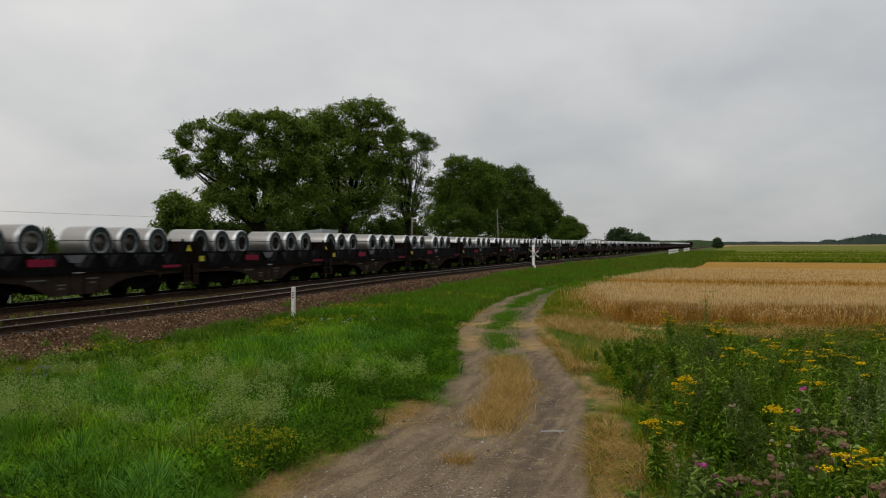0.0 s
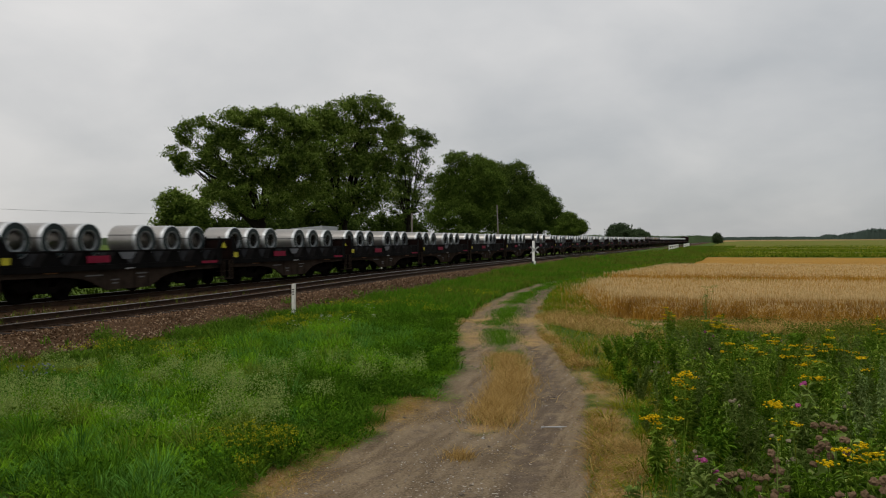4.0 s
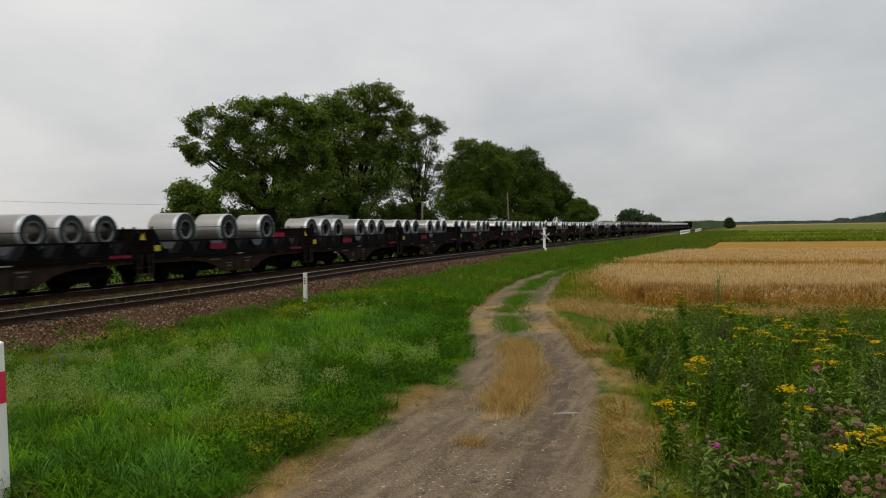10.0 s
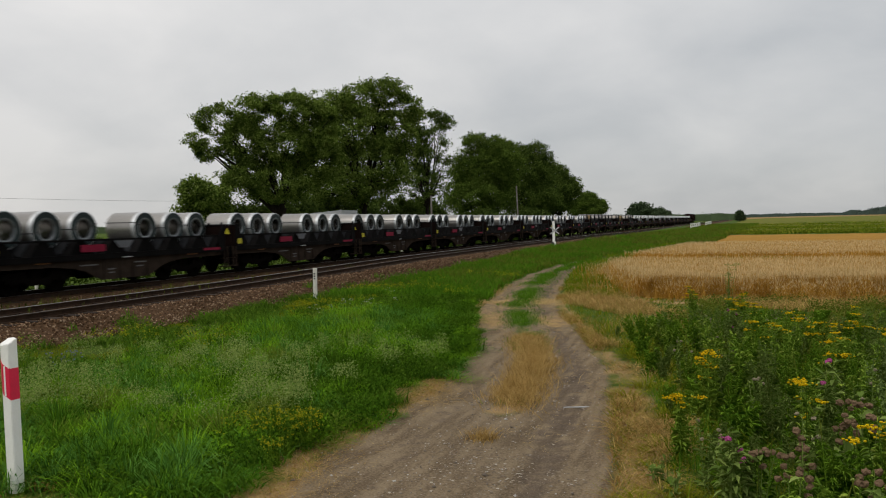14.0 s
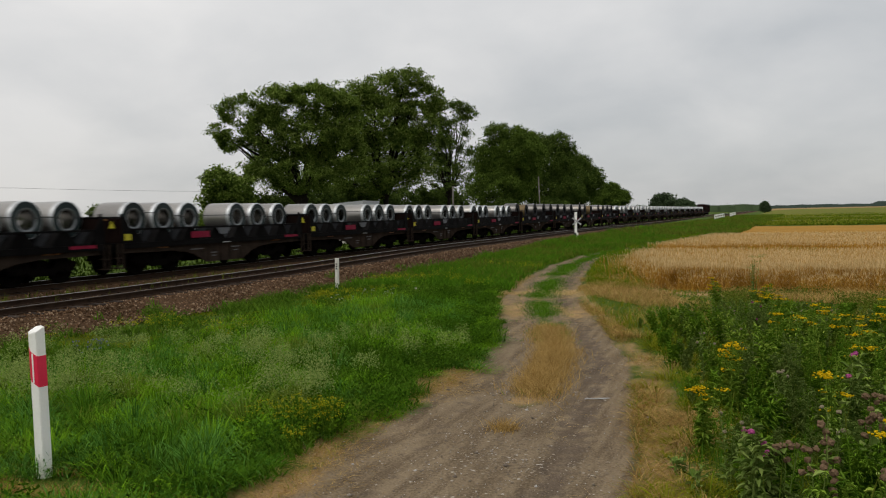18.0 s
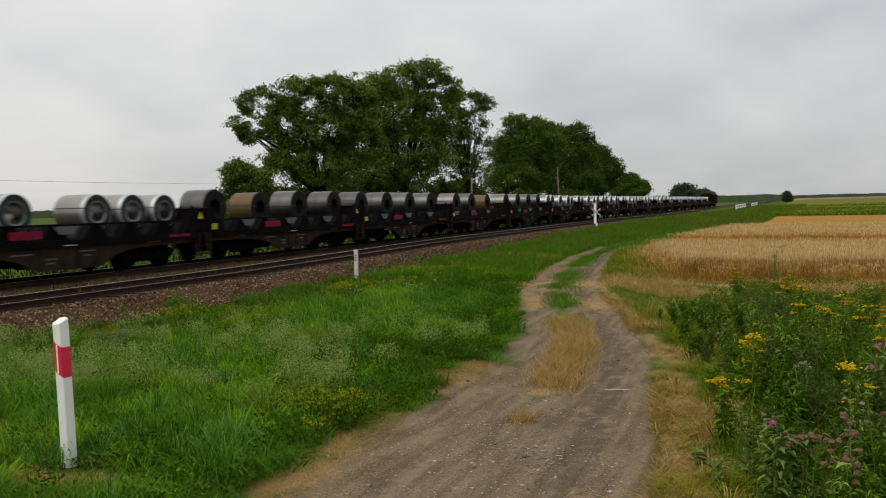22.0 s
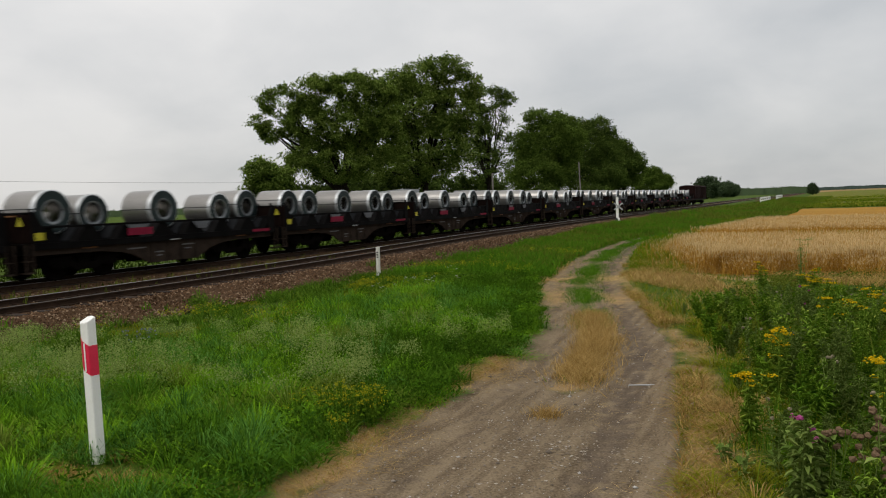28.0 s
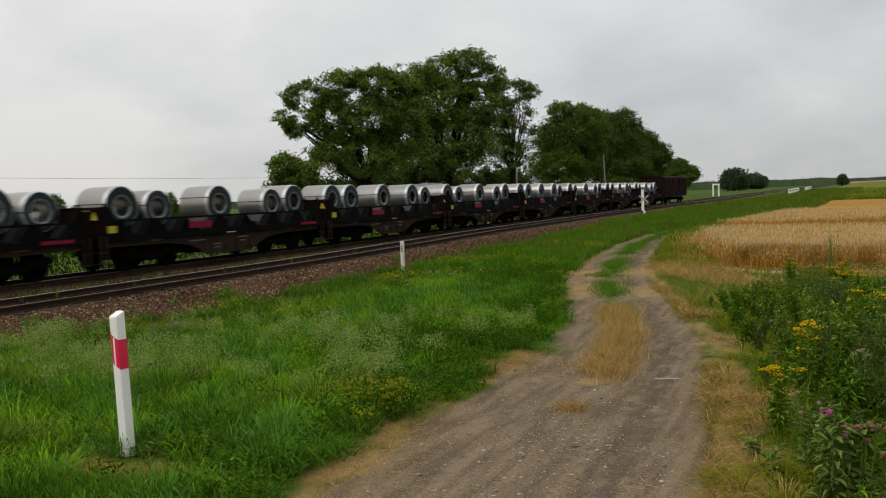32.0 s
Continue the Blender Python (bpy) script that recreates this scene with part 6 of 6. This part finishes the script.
    x = road_mid(y) + rng.normal(size=n) * np.interp(y, [10, 16, 20, 40], [0.17, 0.20, 0.30, 0.28])
    keep = patchy(x, y, 0.5, 33.0) + 0.12 * rng.normal(size=n) > 0.22 - 0.44 * smooth(12.6, 14.6, y)
    blades("crown_grass", x[keep], y[keep], rng.uniform(0.03, 0.13, keep.sum()), rng.uniform(0.006, 0.014, keep.sum()), rng.uniform(0.2, 1.4, keep.sum()), M["midgrass"], "green grass on the crown of the farm track")


build_grass()


def build_road_clutter():
    n = 6000
    y = 4.5 + 14 * rng.random(n) ** 1.3
    x = road_mid(y) + rng.normal(scale=0.85, size=n)
    r = rng.uniform(0.003, 0.012, n) * np.where(rng.random(n) < 0.05, 2.4, 1.0)
    octa = np.array([(1, 0, 0), (0, 1, 0), (-1, 0, 0), (0, -1, 0), (0, 0, 0.6), (0, 0, -0.6)])
    tri = np.array([(0, 1, 4), (1, 2, 4), (2, 3, 4), (3, 0, 4), (1, 0, 5), (2, 1, 5), (3, 2, 5), (0, 3, 5)])
    co = octa[None] * (r[:, None, None] * rng.uniform(0.6, 1.4, (n, 6, 1))) + np.stack([x, y, ground_z(x, y) + r * 0.2], -1)[:, None]
    ob = quick("road_pebbles", co.reshape(-1, 3), (np.arange(n)[:, None, None] * 6 + tri).ravel(), np.full(n * 8, 3), M["pebble"])
    tagged(ob, "small grey pebbles strewn on the farm track", "pebbles", kind="stuff")
    n = 2000
    y = 4.6 + 6.5 * rng.random(n)
    x = road_mid(y) + rng.normal(scale=0.75, size=n)
    near = (rng.random(n) < 0.22)
    x, y = np.where(near, -2.15 + 0.42 * rng.normal(size=n), x), np.where(near, 7.15 + 0.30 * rng.normal(size=n), y)
    keep = near | (patchy(x, y, 1.1, 87.0) > 0.05)
    x, y = x[keep], y[keep]
    n = len(x)
    r = rng.uniform(0.005, 0.017, n)
    a = np.arange(6) * math.pi / 3
    disc = np.concatenate([np.stack([np.cos(a), np.sin(a), 0 * a], -1), [(0, 0, 0.35)]])
    co = disc[None] * (r[:, None, None] * rng.uniform(0.5, 1.5, (n, 7, 1))) + np.stack([x, y, ground_z(x, y) + 0.002], -1)[:, None]
    fan = np.array([(k, (k + 1) % 6, 6) for k in range(6)])
    ob = quick("mud_flakes", co.reshape(-1, 3), (np.arange(n)[:, None, None] * 7 + fan).ravel(), np.full(n * 6, 3), M["flake"])
    tagged(ob, "pale crumbled flakes of dry mud on the farm track", "mud", kind="stuff")
    root = thing("bleached_stick", pose(-1.93, 10.2, float(ground_z(-1.93, 10.2)) + 0.012), "bleached pale stick lying on the farm track", "stick")
    bm = bmesh.new()
    tube(bm, (-0.19, -0.05, 0), (0.02, 0.0, 0.006), 0.008, 0.010, 7)
    tube(bm, (0.02, 0.0, 0.006), (0.17, 0.05, 0.0), 0.010, 0.015, 7)
    tube(bm, (0.13, 0.03, 0.004), (0.19, 0.02, 0.012), 0.008, 0.005, 6)
    part("twig", bm, M["whitemark"], root)


build_road_clutter()


def build_wheat():
    def stand(n, y0, y1, power, reach, wide, ear, tall, label):
        y = y0 + (y1 - y0) * rng.random(n) ** power
        lo = wheat_edge(y)
        x = lo + (reach * y + 5 - lo) * rng.random(n) - 0.5 * rng.exponential(0.5, n) * (rng.random(n) < 0.12)
        y = y + np.clip(0.9 * patchy(x, y, 0.35, 64.0) + 0.35 * patchy(x, y, 1.6, 66.0), -0.1, 0.7) * smooth(1.5, 0.3, y - y0)
        blades("wheat_field", x, y, tall * rng.uniform(0.54, 0.84, n), np.full(n, wide), rng.uniform(0.02, 0.30, n), M["wheat"], label, "wheat", ear=ear, head=M["ear"])

    stand(60000, 24.7, 36.5, 1.5, 0.26, 0.011, (0.16, 0.016), 1.0, "ripe golden wheat standing in a field")
    # bent stalks along the ragged border
    n = 7000
    t = rng.random(n)
    y = np.where(t < 0.7, 24.9 - rng.exponential(0.28, n), 24.8 + 11 * rng.random(n))
    x = np.where(t < 0.7, -2.5 + 12 * rng.random(n), wheat_edge(y) + 0.15 - rng.exponential(0.3, n))
    keep = patchy(x, y, 0.9, 57.0) > -0.15
    n = int(keep.sum())
    blades("wheat_border", x[keep], y[keep], rng.uniform(0.2, 0.62, n), np.full(n, 0.011), rng.uniform(0.1, 1.1, n), M["wheat"], "bent stalks along the ragged border of the wheat", "wheat", ear=(0.16, 0.016), head=M["ear"])
    stand(34000, 47.0, 68.0, 1.0, 0.26, 0.022, (0.22, 0.026), 0.72, "ripe golden wheat in the farther stand")
    for y0, y1, dense, deep in ((26.0, 36.3, 0.3, 0.46), (50.0, 67.5, 0.8, 0.26)):
        ys = np.arange(y0, y1, dense)
        co, faces, cols = [], [], 190
        for yy in ys:
            lo = float(wheat_edge(yy)) + 0.9
            xx = lo + (110 - lo) * (np.arange(cols) / (cols - 1)) ** 1.8
            zz = ground_z(xx, np.full(cols, yy)) + deep * min(1.0, 0.6 + 0.4 * (yy - y0)) + rng.normal(scale=0.035, size=cols)
            co += list(zip(xx, np.full(cols, yy) + rng.normal(scale=0.06, size=cols), zz))
        for r in range(len(ys) - 1):
            for c in range(cols - 1):
                faces.append((r * cols + c, r * cols + c + 1, (r + 1) * cols + c + 1, (r + 1) * cols + c))
        tagged(sheet("wheat_stand", co, faces, M["straw"], True), "close-set straw of the ripe wheat field", "wheat", kind="stuff")


build_wheat()


def herb(name, at, h, label, category, flower=None, heads=0, head_size=0.03, leaf=None, seed=0, leaves=60, leaf_len=0.10, spread=0.22, umbel=False, wide=0.16, group="", florets=18, floret=0.0072):
    """A standing herb: stems, leaves along them and flower heads on top."""
    r = np.random.default_rng(seed)
    x, y = at
    root = thing(name, pose(x, y, float(ground_z(x, y)), 0, 0, r.uniform(0, 360)), label, category, group)
    bm = bmesh.new()
    stems = []
    for k in range(3 + int(spread * 14)):
        a, d = r.uniform(0, 6.28), spread * r.uniform(0.1, 1.0)
        top = Vector((math.cos(a) * d, math.sin(a) * d, h * r.uniform(0.70, 1.0)))
        mid = Vector((top.x * 0.45, top.y * 0.45, top.z * 0.5))
        tube(bm, (top.x * 0.15, top.y * 0.15, -0.03), mid, 0.006, 0.005, 5)
        tube(bm, mid, top, 0.005, 0.0025, 5)
        stems.append((mid, top))
    tagged(part("stalk", bm, leaf, root), kind="stuff")
    n = leaves * len(stems)
    t = r.random(n) ** 0.8
    idx = r.integers(0, len(stems), n)
    lo = np.array([s[0] for s in stems])[idx]; hi = np.array([s[1] for s in stems])[idx]
    p = np.where((t < 0.5)[:, None], lo * (t * 2)[:, None], lo + (hi - lo) * ((t - 0.5) * 2)[:, None])
    a = r.uniform(0, 6.28, n)
    ln = leaf_len * r.uniform(0.4, 1.2, n) * (1.2 - 0.7 * t)
    out = np.stack([np.cos(a), np.sin(a), r.uniform(-0.3, 0.9, n)], -1)
    side = np.stack([-np.sin(a), np.cos(a), r.uniform(-0.5, 0.5, n)], -1) * (ln * wide)[:, None]
    tip = p + out * ln[:, None] - np.stack([0 * ln, 0 * ln, ln * 0.25], -1)
    low = p + out * (ln * 0.32)[:, None] + (0, 0, 0.010)
    high = p + out * (ln * 0.68)[:, None] + (0, 0, 0.006)
    co = np.stack([p, low + side, high + side * 0.85, tip, high - side * 0.85, low - side], 1)
    fold = np.array([0, 1, 2, 3, 0, 3, 4, 5])
    ob = quick("foliage", co.reshape(-1, 3), (np.arange(n)[:, None] * 6 + fold).ravel(), np.full(n * 2, 4), leaf)
    ob.parent = root
    tagged(ob, kind="stuff")
    if flower:
        for k in range(heads):
            s = stems[k % len(stems)]
            q = s[1] + Vector((r.normal() * 0.035, r.normal() * 0.035, r.uniform(-0.09, 0.02)))
            bm = bmesh.new()
            if umbel:
                for j in range(florets):
                    e = q + Vector((r.normal() * head_size, r.normal() * head_size, r.uniform(-0.008, 0.012)))
                    bmesh.ops.create_cone(bm, cap_ends=True, segments=6, radius1=floret * 0.75, radius2=floret, depth=0.009, matrix=Matrix.Translation(e))
                tagged(part("flower_head", bm, flower, root), kind="stuff")
            else:
                bmesh.ops.create_icosphere(bm, subdivisions=2, radius=head_size, matrix=Matrix.Translation(q) @ Matrix.Diagonal((1, 1, 0.9, 1)))
                for v in bm.verts:
                    v.co += (v.co - q).normalized() * r.uniform(-0.25, 0.4) * head_size
                part("flower_head", bm, flower, root)
    return root


def build_herbs():
    r = np.random.default_rng(5)
    green = "leafy green wild herb in the rank verge"
    kinds = []
    for k in range(14):
        h = (0.45, 0.6, 0.72, 0.82, 0.9, 1.0, 1.08)[k % 7]
        kinds.append((h, herb("wild_herb", (0.5 + 0.17 * k, 8.0 + 0.36 * k), h, green, "herb", None, 0, leaf=M[("herbpale", "rank", "herb")[k % 3]], seed=100 + k, leaves=100, leaf_len=0.072 + 0.018 * (k % 4), spread=0.22 + 0.05 * (k % 3), wide=0.075 + 0.03 * (k % 3), group="wild herbs of the verge")))
    for k in range(300):
        y = 3.9 + 17.5 * r.random() ** 1.15
        left = float(road_mid(y)) + float(np.interp(y, [4, 6.5, 8, 10, 12, 15, 18], [1.85, 2.0, 2.05, 1.9, 1.7, 1.6, 2.2]))
        right = 0.21 * y + 0.6
        x = left + (right - left) * r.random()
        deep = min(1.0, (x - left) / (1.7 if y < 9 else 1.1))
        if y > 16.5 and x < -0.9:
            continue
        # the rank growth dies down towards the wheat
        want = min(0.20 + 0.80 * deep * r.uniform(0.7, 1.1), 2.42 - 0.112 * y + r.uniform(-0.1, 0.08))
        if want < 0.12 or (deep < 0.16 and r.random() < 0.65):
            continue
        size, base = min(kinds, key=lambda c: abs(c[0] - want) + r.uniform(0, 0.15))
        copy_thing(base, pose(x, y, float(ground_z(x, y)), 0, 0, r.uniform(0, 360)) @ Matrix.Scale(min(1.1, want / size), 4))
    # tall thin grass among the herbs
    n = 260
    y = 4.6 + 13.5 * rng.random(n) ** 1.1
    x = road_mid(y) + 1.7 + (0.21 * y + 0.6 - road_mid(y) - 1.7) * rng.random(n)
    up = np.clip(np.minimum(1.05, 2.30 - 0.112 * y) * rng.uniform(0.45, 1.05, n) * smooth(0.0, 1.3, x - road_mid(y) - 1.5), 0.1, 1.2)
    blades("tall_grass", x, y, up, rng.uniform(0.004, 0.007, n), rng.uniform(0.05, 0.45, n), M["rank"], "tall thin grass with brownish seed heads among the herbs", "grass", ear=(0.20, 0.009), head=M["oldgrass"])
    tall = "flowering tansy with flat yellow flower heads"
    for k, (x, y, h) in enumerate(((0.59, 12.06, 1.0), (0.23, 11.17, 1.0), (1.12, 11.19, 1.0), (1.04, 9.91, 1.0), (-0.25, 9.81, 0.95), (-0.31, 9.19, 0.9), (-0.53, 8.02, 0.7), (0.55, 7.22, 1.0), (0.93, 5.74, 1.1), (-0.83, 17.79, 0.9), (0.28, 15.64, 0.9), (1.66, 10.62, 1.05), (2.83, 16.62, 0.9), (0.62, 12.7, 0.85), (0.95, 13.6, 0.85), (1.35, 12.5, 0.9), (-0.2, 17.0, 0.8), (0.1, 18.4, 0.75), (1.9, 14.0, 0.9))):
        herb("tansy", (x, y), h + 0.04, tall, "wild flower", M["tansy"], 6, 0.036, M["herb"], 300 + k, 90, 0.10, 0.17, umbel=True, wide=0.10, group="flowering tansies", florets=20, floret=0.0105)
    for k, (x, y, h) in enumerate(((-0.05, 5.99, 0.9), (0.73, 7.4, 1.15), (-0.09, 13.19, 1.0), (0.02, 6.3, 0.8))):
        herb("thistle", (x, y), h + 0.03, "spiny thistle with purple flower heads", "wild flower", M["thistle"], 3, 0.021, M["herbpale"], 340 + k, 60, 0.14, 0.11, group="thistles")
    for k, (x, y, h) in enumerate(((0.89, 6.53, 1.1), (0.79, 6.68, 1.05), (0.44, 5.89, 0.9), (0.75, 5.36, 0.9), (0.91, 5.34, 0.95), (0.35, 5.73, 0.8), (0.15, 6.31, 0.85))):
        herb("burdock", (x, y), h + 0.03, "burdock with clusters of brown burs and broad leaves", "wild flower", M["bur"], 12, 0.023, M["herbpale"], 355 + k, 7, 0.13, 0.13, wide=0.32, group="burdocks")
    for k, (x, y) in enumerate(((-0.70, 7.45), (-0.50, 7.0), (0.05, 5.75))):
        herb("leaf_rosette", (x, y), 0.24, "low rosette of broad grey-green leaves", "herb", None, 0, 0.02, M["herbpale"], 470 + k, 7, 0.12, 0.13, wide=0.26, group="leaf rosettes")
    for k, (x, y, h) in enumerate(((-0.72, 11.4, 0.75), (-0.35, 12.3, 0.8), (0.5, 13.6, 0.85), (-0.1, 10.6, 0.8), (-0.25, 7.2, 0.75), (0.5, 6.6, 0.95), (1.0, 14.2, 0.8), (-0.45, 14.6, 0.75), (1.2, 8.3, 1.0), (0.2, 8.6, 0.9))):
        herb("faded_thistle", (x, y), h, "faded thistle with grey downy seed heads", "wild flower", M["down"], 4, 0.016, M["herbpale"], 480 + k, 40, 0.09, 0.13, group="faded thistles")
    for k, (x, y, h) in enumerate(((1.56, 9.84, 1.1), (1.6, 9.08, 1.15), (1.29, 8.92, 1.1), (1.33, 7.95, 1.1), (2.0, 10.6, 1.15))):
        herb("mugwort", (x, y), h, "silvery green mugwort in the verge", "herb", None, 0, 0.02, M["mugwort"], 370 + k, 150, 0.055, 0.16, wide=0.25, group="mugworts")
    for k in range(22):
        y = 7.2 + r.normal() * 0.40
        x = float(road_mid(y)) - 1.70 - abs(r.normal()) * 0.40
        herb("yellow_flower", (x, y), 0.32 + 0.16 * r.random(), "small yellow wild flower in the verge grass", "wild flower", M["smallyellow"], 7, 0.030, M["rank"], 390 + k, 34, 0.045, 0.15, umbel=True, group="small yellow flowers", florets=5)
    for k in range(9):
        x, y = -9.6 + r.normal() * 0.7, 20.0 + r.normal() * 1.3
        herb("yarrow", (x, y), 0.32, "white yarrow in the verge grass", "wild flower", M["white"], 5, 0.030, M["herb"], 450 + k, 30, 0.06, 0.16, umbel=True, group="yarrows", florets=6)
    for k in range(3):
        x, y = -10.25 + r.normal() * 0.12, 9.85 + r.normal() * 0.12
        herb("bugloss", (x, y), 0.5, "dusty blue bugloss in the verge grass", "wild flower", M["blue"], 12, 0.012, M["herbpale"], 430 + k, 50, 0.06, 0.14, group="blue flowers")
    herb("wild_parsnip", (-0.15, 19.2), 1.4, "tall wild parsnip with flat pale umbels by the wheat", "wild flower", M["seed"], 9, 0.05, M["herbpale"], 440, 7, 0.10, 0.36, umbel=True)


build_herbs()


# ---- what moves ----


def motions():
    riders = [(own if own else copy_thing(ob, pose(0, 0, 0)), *rest) for own, ob, *rest in TRAIN]
    for made, lead, dx, dz, turn in riders:
        rows = []
        for t, gone in RUN:
            y = lead - gone
            way = math.degrees(math.atan(float(bend(y + 1) - bend(y))))
            rows.append((t, pose(FAR_X + dx + float(bend(y)), y, RAIL_Z + dz, turn, 0, -way)))
        walk(made, rows)


motions()
